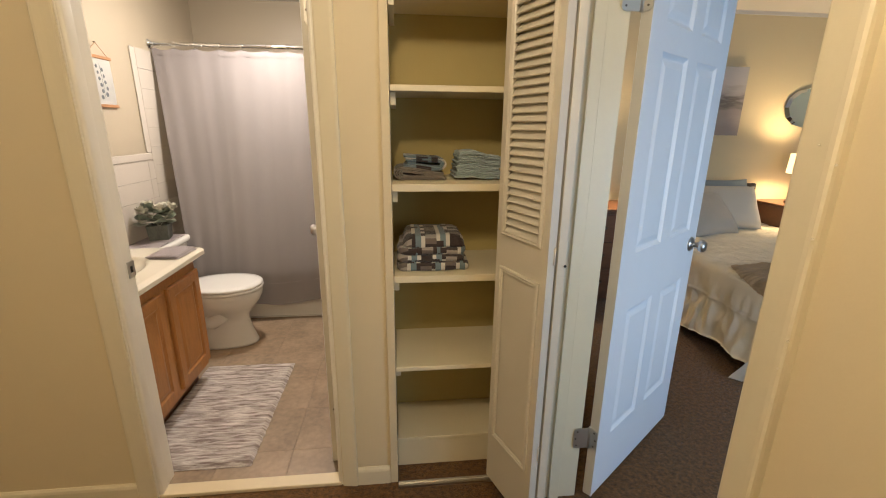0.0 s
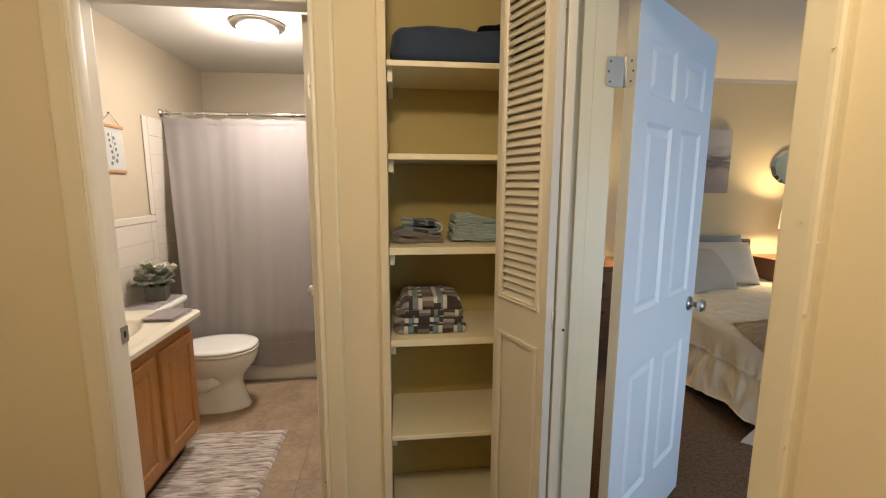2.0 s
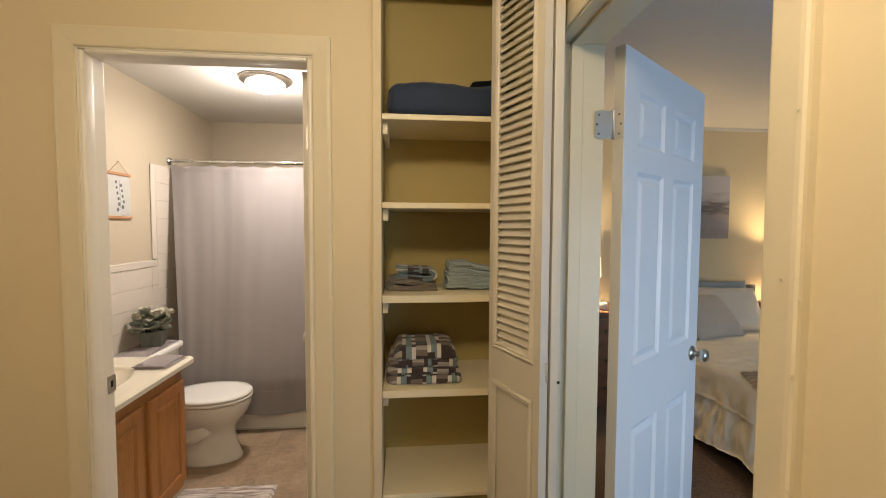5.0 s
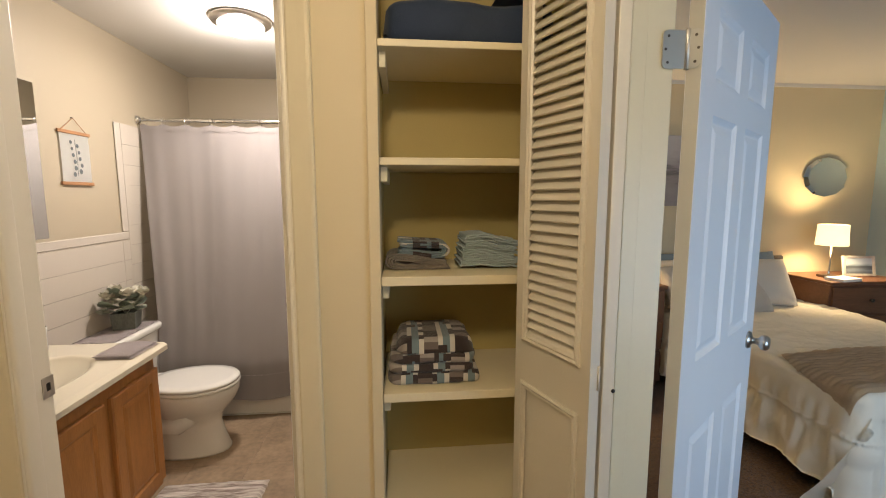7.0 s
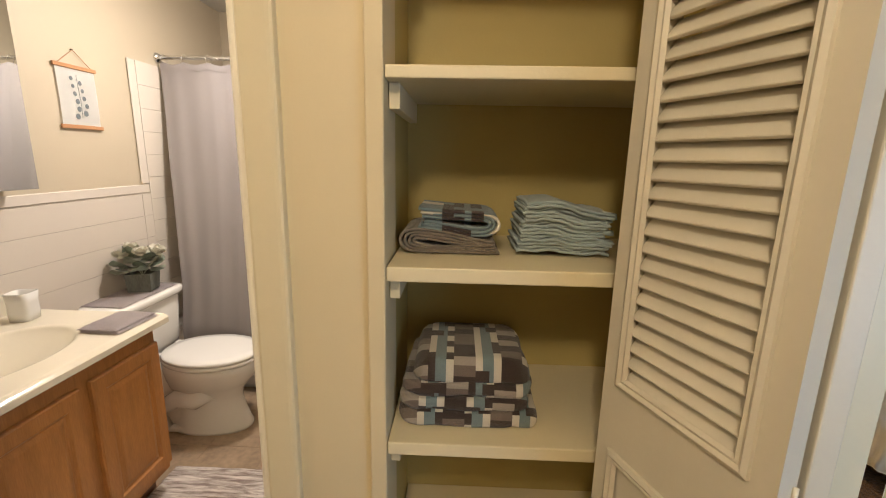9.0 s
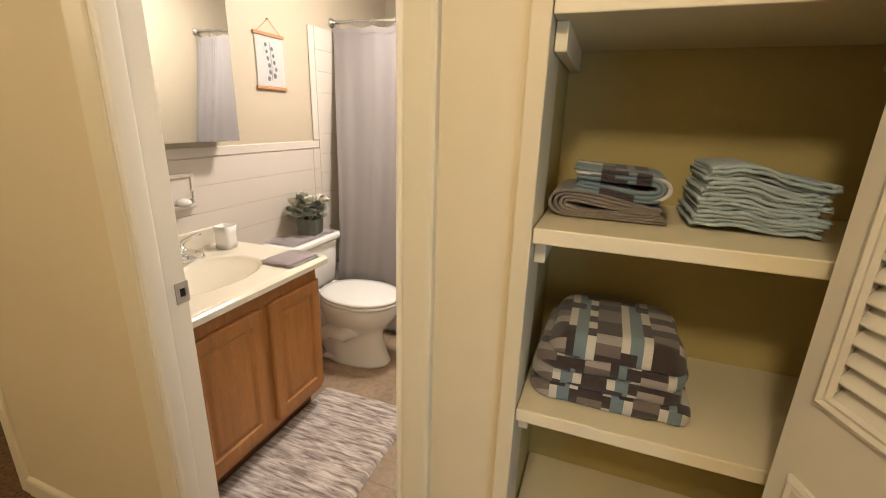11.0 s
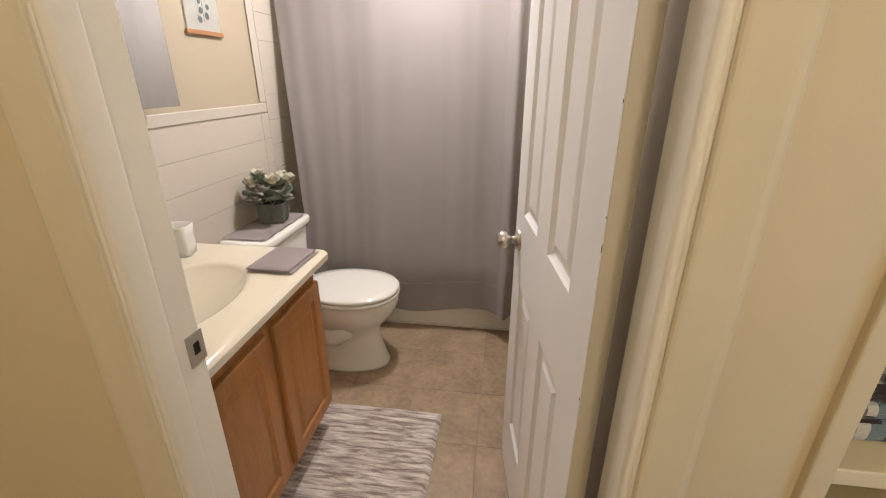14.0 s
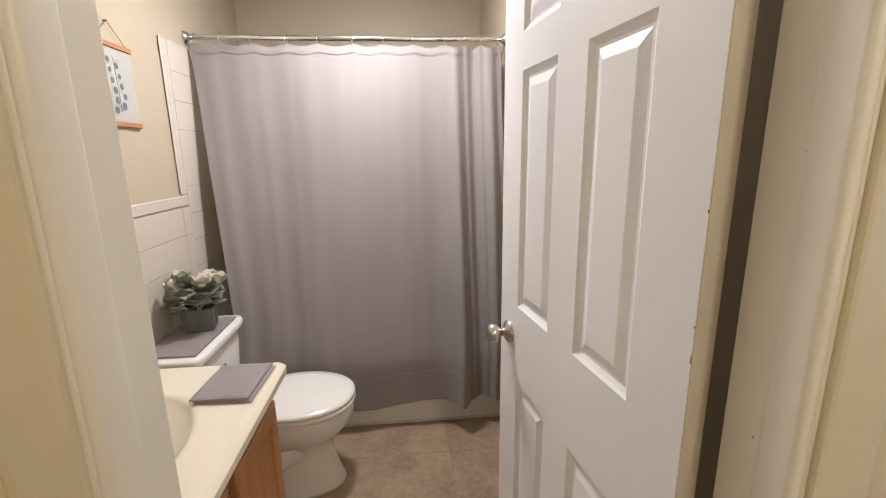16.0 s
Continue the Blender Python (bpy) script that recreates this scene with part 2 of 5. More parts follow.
setting("floor", boxes((-4.2, RX, -1.6, FY, -0.1, 0), (-4.2, -1.79, FY, 2.6, -0.1, 0), (RX, 4.4, -0.30, 3.95, -0.1, 0), (CX0 - 0.012, RX, FY, 1.81, -0.1, 0)), M_CARPET, "dark brown cut-pile carpet", "carpet")
setting("ceiling", boxes((-4.32, 4.4, -1.72, 4.2, CEIL, CEIL + 0.1)), M_CEIL, "off-white textured ceiling", "ceiling")

# bathroom shell
LX, RB, BY = -1.67, -0.150, 4.10
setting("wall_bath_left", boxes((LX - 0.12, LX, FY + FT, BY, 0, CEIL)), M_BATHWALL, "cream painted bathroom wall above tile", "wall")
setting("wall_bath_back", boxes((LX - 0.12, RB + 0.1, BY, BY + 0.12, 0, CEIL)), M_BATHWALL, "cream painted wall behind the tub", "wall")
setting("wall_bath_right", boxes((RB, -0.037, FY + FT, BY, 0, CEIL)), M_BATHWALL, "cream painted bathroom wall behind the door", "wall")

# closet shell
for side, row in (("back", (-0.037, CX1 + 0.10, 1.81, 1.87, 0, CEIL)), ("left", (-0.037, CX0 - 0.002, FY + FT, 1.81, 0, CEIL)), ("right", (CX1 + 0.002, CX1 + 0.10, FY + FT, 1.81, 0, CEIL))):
    setting("wall_closet_" + side, boxes(row), M_CLOSET, "closet interior wall, its shade put into the tan colour", "wall")

# bedroom shell
EX, EY = 4.26, 3.80
setting("wall_bed_back", boxes((RX + RT, EX, EY, EY + 0.12, 0, CEIL)), M_WALL, "beige bedroom wall behind the bed", "wall")
setting("wall_bed_left", boxes((RX + RT - 0.05, RX + RT, 1.87, EY, 0, CEIL)), M_WALL, "beige bedroom side wall", "wall")
FB = -0.30
setting("wall_bed_right", boxes((EX, EX + 0.12, FB - 0.12, EY + 0.12, 0, CEIL)), M_BLUE, "pale blue painted bedroom wall", "wall")
setting("wall_bed_front", boxes((RX + RT, 1.10, FB - 0.12, FB, 0, CEIL), (3.00, EX, FB - 0.12, FB, 0, CEIL), (1.10, 3.00, FB - 0.12, FB, 0, 0.45), (1.10, 3.00, FB - 0.12, FB, 1.70, CEIL)),
        M_WALL, "beige bedroom wall with a window", "wall")
setting("window_1", boxes((1.10, 1.15, FB - 0.09, FB - 0.04, 0.45, 1.70), (2.95, 3.00, FB - 0.09, FB - 0.04, 0.45, 1.70), (1.15, 2.95, FB - 0.09, FB - 0.04, 0.45, 0.50),
        (1.15, 2.95, FB - 0.09, FB - 0.04, 1.65, 1.70), (2.03, 2.07, FB - 0.09, FB - 0.04, 0.50, 1.65), bevel=0.004), M_DOOR, "white framed bedroom window", "window")


def run(points, profile, close=False):
    """A moulding: the profile (offset, rise) swept along a flat list of (point, out, up)."""
    bm = bmesh.new()
    rings = [[bm.verts.new(Vector(p) + Vector(o) * a + Vector(u) * b) for a, b in profile] for p, o, u in points]
    n = len(profile)
    for r, q in zip(rings, rings[1:]):
        for i in range(n):
            bm.faces.new((r[i], r[(i + 1) % n], q[(i + 1) % n], q[i]))
    bm.faces.new(rings[0])
    bm.faces.new(rings[-1])
    bmesh.ops.recalc_face_normals(bm, faces=bm.faces)
    return bm


# casing profile: across the width, height off the wall
CASE = [(0.0, 0.0), (0.0, 0.006), (0.002, 0.009), (0.006, 0.0105), (0.030, 0.0135), (0.050, 0.0165), (0.057, 0.0165), (0.061, 0.0145), (0.062, 0.010), (0.062, 0.0)]


def door_case(name, a, b, h, place, label):
    """Casing round an opening from a to b, up to h; place(s, z, off) gives the world point on the wall's face."""
    def pt(s, z):
        return lambda w, off: place(s[0] + s[1] * w, z[0] + z[1] * w, off)
    stations = [pt((a - 0.005, -1), (0.0, 0)), pt((a - 0.005, -1), (h + 0.005, 1)), pt((b + 0.005, 1), (h + 0.005, 1)), pt((b + 0.005, 1), (0.0, 0))]
    bm = bmesh.new()
    rings = [[bm.verts.new(st(w, o)) for w, o in CASE] for st in stations]
    n = len(CASE)
    for r, q in zip(rings, rings[1:]):
        for i in range(n):
            bm.faces.new((r[i], r[(i + 1) % n], q[(i + 1) % n], q[i]))
    bm.faces.new(rings[0])
    bm.faces.new(rings[-1])
    bmesh.ops.recalc_face_normals(bm, faces=bm.faces)
    return setting(name, bm, M_TRIM, label, "trim")


door_case("trim_bath_door", BX0, BX1, BH, lambda s, z, o: Vector((s, FY - o, z)), "cream painted door casing, worn edges")
door_case("trim_bedroom_door", DY0, DY1, DH, lambda s, z, o: Vector((RX - o, s, z)), "cream painted door casing with filled nail holes")
# jamb linings with stops
setting("jamb_bath_door", boxes(
    (BX0 - 0.018, BX0, FY - 0.002, FY + FT + 0.002, 0, BH), (BX1, BX1 + 0.018, FY - 0.002, FY + FT + 0.002, 0, BH), (BX0 - 0.018, BX1 + 0.018, FY - 0.002, FY + FT + 0.002, BH, BH + 0.018), bevel=0.003, seg=3), M_JAMB, "white painted door jamb with stops", "trim")
for row in ((BX0 - 0.006, BX0 + 0.013, FY - 0.001, FY + 0.050, 0, BH), (BX1 - 0.013, BX1 + 0.006, FY - 0.001, FY + 0.050, 0, BH), (BX0 + 0.013, BX1 - 0.013, FY + 0.001, FY + 0.050, BH - 0.012, BH + 0.006)):
    part("door_stop", boxes(row, bevel=0.0088, seg=5), M_JAMB, bpy.data.objects["jamb_bath_door"], "", True)
setting("jamb_bedroom_door", boxes(
    (RX - 0.002, RX + RT + 0.002, DY1, DY1 + 0.018, 0, DH), (RX - 0.002, RX + RT + 0.002, DY0 - 0.018, DY0, 0, DH), (RX - 0.002, RX + RT + 0.002, DY0 - 0.018, DY1 + 0.018, DH, DH + 0.018),
    (RX + 0.04, RX + 0.08, DY1 - 0.011, DY1, 0, DH), (RX + 0.04, RX + 0.08, DY0, DY0 + 0.011, 0, DH), (RX + 0.04, RX + 0.08, DY0, DY1, DH - 0.011, DH), bevel=0.002), M_TRIM, "cream painted door jamb with stops", "trim")
# closet trim: thin strips at both sides
setting("trim_closet", boxes((CX0 - 0.030, CX0, FY - 0.012, FY + FT, 0, CH), (CX1, CX1 + 0.018, FY - 0.012, FY + FT, 0, CH), (CX0 - 0.030, CX1 + 0.018, FY - 0.012, FY + FT, CH, CH + 0.03), bevel=0.003),
        M_WALL, "beige painted edge strips of the closet", "trim")
BASE = [(0.0, 0.0), (0.013, 0.0), (0.013, 0.062), (0.010, 0.072), (0.004, 0.080), (0.0, 0.080)]


def baseboard(name, p, q, out, material=M_TRIM):
    up = (0, 0, 1)
    return setting(name, run([(p, out, up), (q, out, up)], BASE), material, "cream painted baseboard", "baseboard")


baseboard("baseboard_hall_left", (-1.79, FY, 0), (BX0 - 0.068, FY, 0), (0, -1, 0))
baseboard("baseboard_hall_middle", (BX1 + 0.068, FY, 0), (CX0 - 0.031, FY, 0), (0, -1, 0))
baseboard("baseboard_hall_right", (RX, -1.6, 0), (RX, DY0 - 0.068, 0), (-1, 0, 0))
baseboard("baseboard_bedroom_back", (RX + RT, EY, 0), (EX, EY, 0), (0, -1, 0))
baseboard("baseboard_bedroom_right", (EX, EY - 0.014, 0), (EX, -0.30, 0), (-1, 0, 0))
baseboard("baseboard_far_left", (-4.2, 2.6, 0), (-1.79, 2.6, 0), (0, -1, 0))
setting("trim_wall_corner", boxes((-1.845, -1.79, FY - 0.012, FY + FT + 0.4, 0, CEIL), bevel=0.006), M_TRIM, "cream corner trim at the wall's end", "trim")
setting("threshold_bath", boxes((BX0, BX1, FY - 0.005, FY + 0.055, -0.02, 0.014), bevel=0.004), M_THRESH, "cream stone threshold between carpet and tile", "threshold")


# ---------- doors ----------
def panel_door(w, mid=0.045, top=1.645, h=2.015, t=0.035, stile=0.105):
    """A six-panel slab, local x along its width from the hinge edge, y through its thickness."""
    cols = [(stile, w / 2 - mid), (w / 2 + mid, w - stile)]
    rows = [(0.245, 0.775), (0.992, top), (top + 0.085, 1.905)]
    bm = bmesh.new()
    xs = sorted({0, w, *[c for q in cols for c in q]})
    zs = sorted({0, h, *[c for q in rows for c in q]})
    for side in (0, 1):
        y, n = (0.0, 1) if side == 0 else (t, -1)
        for a, b in zip(xs, xs[1:]):
            for c, d in zip(zs, zs[1:]):
                if (a, b) in cols and (c, d) in rows:
                    steps = [(0, 0), (0.006, 0.0045), (0.014, 0.009), (0.020, 0.009), (0.040, 0.003), (0.043, 0.0025)]
                    loops = [[bm.verts.new((x, y + n * k, z)) for x, z in ((a + s, c + s), (b - s, c + s), (b - s, d - s), (a + s, d - s))] for s, k in steps]
                    for r, q in zip(loops, loops[1:]):
                        for i in range(4):
                            bm.faces.new((r[i], r[(i + 1) % 4], q[(i + 1) % 4], q[i]))
                    bm.faces.new(loops[-1])
                else:
                    bm.faces.new([bm.verts.new((x, y, z)) for x, z in ((a, c), (b, c), (b, d), (a, d))])
    for q in (((0, 0, 0), (0, t, 0), (0, t, h), (0, 0, h)), ((w, 0, 0), (w, t, 0), (w, t, h), (w, 0, h)), ((0, 0, h), (w, 0, h), (w, t, h), (0, t, h)), ((0, 0, 0), (w, 0, 0), (w, t, 0), (0, t, 0))):
        bm.faces.new([bm.verts.new(p) for p in q])
    bmesh.ops.remove_doubles(bm, verts=bm.verts, dist=0.0004)
    bmesh.ops.recalc_face_normals(bm, faces=bm.faces)
    return bm


def knob_set(x, z, t, parent):
    for y, s in ((0.0, -1), (t, 1)):
        part("rosette", lathe([(0.0005, 0), (0.032, 0), (0.032, 0.004 * s), (0.027, 0.010 * s), (0.014, 0.014 * s), (0.011, 0.018 * s), (0.011, 0.026 * s), (0.0005, 0.026 * s)], 28, "y", (x, y, z)), M_METAL, parent, "brushed nickel rosette", True)
        part("door_knob", lathe([(0.0005, 0.024 * s), (0.012, 0.024 * s), (0.013, 0.032 * s), (0.024, 0.039 * s), (0.0275, 0.048 * s), (0.0265, 0.057 * s), (0.020, 0.064 * s), (0.010, 0.066 * s), (0.0005, 0.066 * s)], 28, "y", (x, y, z)), M_METAL, parent, "round brushed nickel knob", True)


def hinge(parent, x, y, z, ang_a, ang_b, len_a=0.030, len_b=0.030):
    """Two leaves and a knuckle; the leaves point along the given headings in degrees."""
    k = part("hinge", lathe([(0.0005, -0.045), (0.006, -0.045), (0.006, 0.045), (0.0045, 0.049), (0.0005, 0.050)], 14, "z", (x, y, z)), M_SATIN, parent, "brushed nickel hinge", True)
    for ang, ln in ((ang_a, len_a), (ang_b, len_b)):
        d, n = Vector((math.cos(radians(ang)), math.sin(radians(ang)), 0)), Vector((-math.sin(radians(ang)), math.cos(radians(ang)), 0))
        out = [(0, -0.044), (ln - 0.012, -0.044), (ln - 0.004, -0.041), (ln, -0.034), (ln, 0.034), (ln - 0.004, 0.041), (ln - 0.012, 0.044), (0, 0.044)]
        bm = loft([[Vector((x, y, z)) + d * a + n * o + Vector((0, 0, b)) for a, b in out] for o in (-0.0012, 0.0012)])
        leaf = part("hinge_leaf", bm, M_SATIN, k)
        for zz in (-0.03, 0.0, 0.03):
            c = Vector((x, y, z + zz)) + d * (ln - 0.013 if zz else ln - 0.007)
            part("screw", loft([[c + n * o + 0.0035 * (d * math.cos(j * 0.7854) + Vector((0, 0, 1)) * math.sin(j * 0.7854)) for j in range(8)] for o in (-0.0018, 0.0018)]), M_BRONZE, k)


bed_door = thing("door_1", "white six-panel bedroom door standing open over the carpet", "door", (0.738, 1.311, 0.018), 36.7, kind="structure")
part("door_slab", panel_door(0.7415, h=2.030), M_DOOR, bed_door)
part("hinge_edge", boxes((-0.0016, 0.0003, 0.0012, 0.0338, 0.0, 2.030), bevel=0.0005, seg=1), M_LOUVER, bed_door, "cream painted edge")
knob_set(0.6765, 0.925, 0.035, bed_door)
for hz in (1.786, 0.262):
    hinge(bed_door, -0.006, 0.033, hz, 272, 144.0, 0.032, 0.062)
part("latch_plate", boxes((0.7410, 0.7430, 0.006, 0.029, 0.90, 0.96), bevel=0.0006), M_METAL, bed_door)
bath_door = thing("door_2", "white six-panel bathroom door standing open, chipped edge", "door", (-0.275, 1.611, 0.012), 97.5, kind="structure")
part("door_slab", panel_door(0.702, 0.056, 1.587, stile=0.120), M_DOOR, bath_door)
part("hinge_edge", boxes((-0.0016, 0.0003, 0.0012, 0.0338, 0.0, 2.015), bevel=0.0005, seg=1), M_LOUVER, bath_door, "cream painted edge")
knob_set(0.635, 0.90, 0.035, bath_door)
for hz in (1.78, 0.27):
    hinge(bath_door, -0.006, -0.006, hz, 100, 170)
# strike plate on the left bath jamb
sp = thing("strike_plate", "brushed metal strike plate on the door jamb", "strike plate", (BX0 + 0.0005, 1.585, 0.925))
part("plate", boxes((0, 0.0025, -0.020, 0.019, -0.030, -0.012), (0, 0.0025, -0.020, 0.019, 0.012, 0.030), (0, 0.0025, -0.020, -0.008, -0.012, 0.012), (0, 0.0025, 0.008, 0.019, -0.012, 0.012)), M_METAL, sp)
part("recess", boxes((-0.0006, 0.0008, -0.008, 0.008, -0.012, 0.012)), M_BLACK, sp)

# ---------- bathroom ----------
FT0 = 0.305
setting("floor_bath", boxes((LX, RB, FY + 0.055, 3.30, -0.1, -0.004), (LX, RB, 3.30, BY, -0.1, -0.004)), M_FLOORGROUT, "beige stone-look tiled bathroom floor", "floor")

# tub, apron front, rim; behind the curtain
tub = thing("bathtub", "white enamel alcove bathtub behind the shower curtain", "bathtub", (0, 0, 0))
part("apron", boxes((LX + 0.004, RB - 0.004, 3.185, 3.215, 0, 0.36), bevel=0.008), M_TUB, tub)
part("rim", boxes((LX + 0.004, RB - 0.004, 3.18, 3.26, 0.362, 0.39), (LX + 0.004, RB - 0.004, BY - 0.07, BY - 0.004, 0.362, 0.39), (LX + 0.004, LX + 0.09, 3.26, BY - 0.07, 0.362, 0.39), (RB - 0.12, RB - 0.004, 3.26, BY - 0.07, 0.362, 0.39), bevel=0.008), M_TUB, tub)
part("basin", sheet(24, 24, lambda u, v: Vector((LX + 0.07 + u * (RB - LX - 0.17), 3.25 + v * (BY - 3.31), 0.37 - 0.30 * min(1, 5 * min(u, 1 - u, v, 1 - v)) ** 0.6))), M_TUB, tub, "", True)
setting("caulk_tub", boxes((LX, RB, 3.176, 3.186, -0.004, 0.008), bevel=0.002), M_PORC, "white caulk line along the tub", "trim")

# shower curtain with folds, hung outside the tub
ROD_Y, ROD_Z = 3.372, 1.957
rod = thing("curtain_rod", "chrome shower curtain rod between the walls", "curtain rod", (LX, ROD_Y, ROD_Z))
part("pole", lathe([(0.0005, 0.004), (0.0125, 0.004), (0.0125, RB - LX - 0.004), (0.0005, RB - LX - 0.004)], 18, "x"), M_CHROME, rod, "", True)
for x0, s in ((0.0, 1), (RB - LX, -1)):
    part("flange", lathe([(0.0005, 0.001 * s), (0.030, 0.001 * s), (0.030, 0.006 * s), (0.022, 0.014 * s), (0.016, 0.022 * s), (0.0005, 0.022 * s)], 22, "x", (x0, 0, 0)), M_CHROME, rod, "", True)
# ring places along the rod: even at first, gathered towards the door
RING_X = (-1.624, -1.505, -1.364, -1.208, -1.061, -0.896, -0.753, -0.608, -0.453, -0.356, -0.277, -0.192)
SLACK = (0.010, 0.006, -0.012, 0.008, 0.010, -0.006, 0.009, -0.014, 0.040, -0.030, 0.034)


def curtain_point(u, v):
    k = u * 11.36 - 0.18
    i = min(max(int(math.floor(k)), 0), 10)
    f = k - i
    x = RING_X[i] + (RING_X[i + 1] - RING_X[i]) * f + 0.125 * (1 - u) ** 3 * min(1.0, 1.35 * v) + 0.006 * math.sin(7 * u + 3 * v) * v
    drop = v * (ROD_Z - 0.03 - 0.150)
    hang = abs(math.sin(math.pi * f)) * (0.6 + 0.4 * min(1, abs(SLACK[i]) / 0.02))
    z = ROD_Z - 0.03 - drop - 0.020 * hang * max(0, 1 - v * 9) + (0.014 * math.sin(9.0 * u + 0.6) + 0.008 * math.sin(23 * u)) * v ** 3
    over = min(1.0, drop / (ROD_Z - 0.42))
    y = ROD_Y - 0.015 - (ROD_Y - 3.150) * over ** 1.15
    a = 0.5 + 0.5 * min(1, v * 2.0)
    fold = SLACK[i] * math.sin(math.pi * min(1, max(0, f))) ** 2 * (1.0 - 0.45 * v * (abs(SLACK[i]) < 0.02))
    fold += 0.016 * math.sin(2 * math.pi * (2.1 * u + 0.18 * v) + 2.0) * min(1, 3 * v) + 0.007 * fbm((6 * u, 2.2 * v, 1.0)) * min(1, 4 * v)
    fold += 0.050 * math.exp(-((u - 0.752 + 0.012 * v) / 0.030) ** 2) * (0.15 + v)
    fold += 0.0016 * math.exp(-((v - 0.33) / 0.004) ** 2) + 0.0016 * math.exp(-((v - 0.66) / 0.004) ** 2)
    return Vector((x, y - a * fold - 0.022 * over, z))


cur = thing("shower_curtain", "mauve-grey fabric shower curtain drawn closed, hung outside the tub", "shower curtain", (0, 0, 0))
part("cloth", sheet(260, 60, lambda u, v: curtain_point(u, v * 0.905)), M_FABRIC, cur, "", True)
part("hem", sheet(260, 10, lambda u, v: curtain_point(u, 0.905 + v * 0.095) + Vector((0, -0.0012, 0))), M_FABRIC, cur, "doubled hem", True)
part("top_band", sheet(260, 4, lambda u, v: curtain_point(u, v * 0.022) + Vector((0, -0.0025, 0.004))), M_FABRIC, cur, "", True)
for ring_x in RING_X:
    c = [(ring_x + 0.003 * math.cos(a), ROD_Y + 0.021 * math.cos(a) - 0.004, ROD_Z - 0.012 + 0.028 * math.sin(a)) for a in [2 * math.pi * k / 18 for k in range(19)]]
    part("ring", tube(c, 0.0022, 7), M_CHROME, cur, "", True)

# vanity
VY0, VY1, VT = 1.615, 2.362, 0.788
van = thing("vanity_cabinet", "honey oak bathroom vanity cabinet with two raised-panel doors", "cabinet", (0, 0, 0))
VX = -1.115
part("body", boxes((VX - 0.019, VX, VY0, VY1 - 0.012, 0.10, 0.752), (LX + 0.004, VX - 0.019, VY1 - 0.028, VY1 - 0.012, 0.10, 0.752), (LX + 0.004, VX - 0.019, VY0, VY0 + 0.016, 0.10, 0.752),
                   (LX + 0.004, VX - 0.019, VY0 + 0.016, VY1 - 0.028, 0.10, 0.116)), M_OAK, van)
part("toe_kick", boxes((LX + 0.004, VX - 0.065, VY0 + 0.01, VY1 - 0.022, 0.002, 0.099)), M_DARKWOOD, van)


def cab_door(y0, y1, z0, z1, x):
    bm = bmesh.new()
    steps = [(0, 0.0), (0, 0.014), (0.005, 0.019), (0.052, 0.019), (0.058, 0.012), (0.066, 0.011), (0.082, 0.016), (0.086, 0.0165)]
    loops = [[bm.verts.new((x + k, y, z)) for y, z in ((y0 + s, z0 + s), (y1 - s, z0 + s), (y1 - s, z1 - s), (y0 + s, z1 - s))] for s, k in steps]
    for r, q in zip(loops, loops[1:]):
        for i in range(4):
            bm.faces.new((r[i], r[(i + 1) % 4], q[(i + 1) % 4], q[i]))
    bm.faces.new(loops[-1])
    bm.faces.new(loops[0])
    bmesh.ops.recalc_face_normals(bm, faces=bm.faces)
    return bm


YM = 2.008
part("cabinet_door", cab_door(VY0 + 0.035, YM - 0.022, 0.135, 0.678, VX + 0.001), M_OAK, van)
part("cabinet_door", cab_door(YM + 0.022, VY1 - 0.016, 0.135, 0.678, VX + 0.001), M_OAK, van)

# counter with moulded oval bowl and backsplash
SX, SY, SA, SB = -1.36, 1.965, 0.150, 0.215
top = thing("sink_counter", "cream cultured marble vanity top with moulded oval sink", "sink top", (0, 0, 0))
VF = -1.060


def top_point(u, v):
    x, y = LX + 0.022 + u * (VF - LX - 0.022), VY0 + v * (VY1 + 0.012 - VY0)
    d = math.hypot((x - SX) / SA, (y - SY) / SB)
    z = VT
    if d < 1.25:
        k = max(0.0, min(1.0, (1.18 - d) / 1.18))
        z = VT - 0.004 * min(1, (1.25 - d) / 0.07) - 0.125 * (k ** 0.75 if k > 0 else 0)
    if u > 0.955:
        z -= 0.012 * ((u - 0.955) / 0.045) ** 2
    return Vector((x, y, z))


part("bowl", sheet(110, 140, top_point), M_COUNTER, top, "moulded oval bowl", True)
part("slab_edge", boxes((VF - 0.012, VF + 0.001, VY0, VY1 + 0.012, 0.753, VT - 0.011), (LX + 0.022, VF - 0.012, VY1, VY1 + 0.0125, 0.753, VT - 0.001), (LX + 0.022, VF - 0.012, VY0, VY0 + 0.012, 0.753, VT - 0.001), bevel=0.003), M_COUNTER, top)
part("backsplash", boxes((LX + 0.008, LX + 0.026, VY0, VY1 + 0.010, 0.752, VT + 0.085), bevel=0.006), M_COUNTER, top)
part("drain", lathe([(0.0005, 0), (0.022, 0), (0.020, 0.003), (0.008, 0.002), (0.0005, 0.002)], 20, "z", (SX, SY, VT - 0.127)), M_CHROME, top, "chrome drain", True)

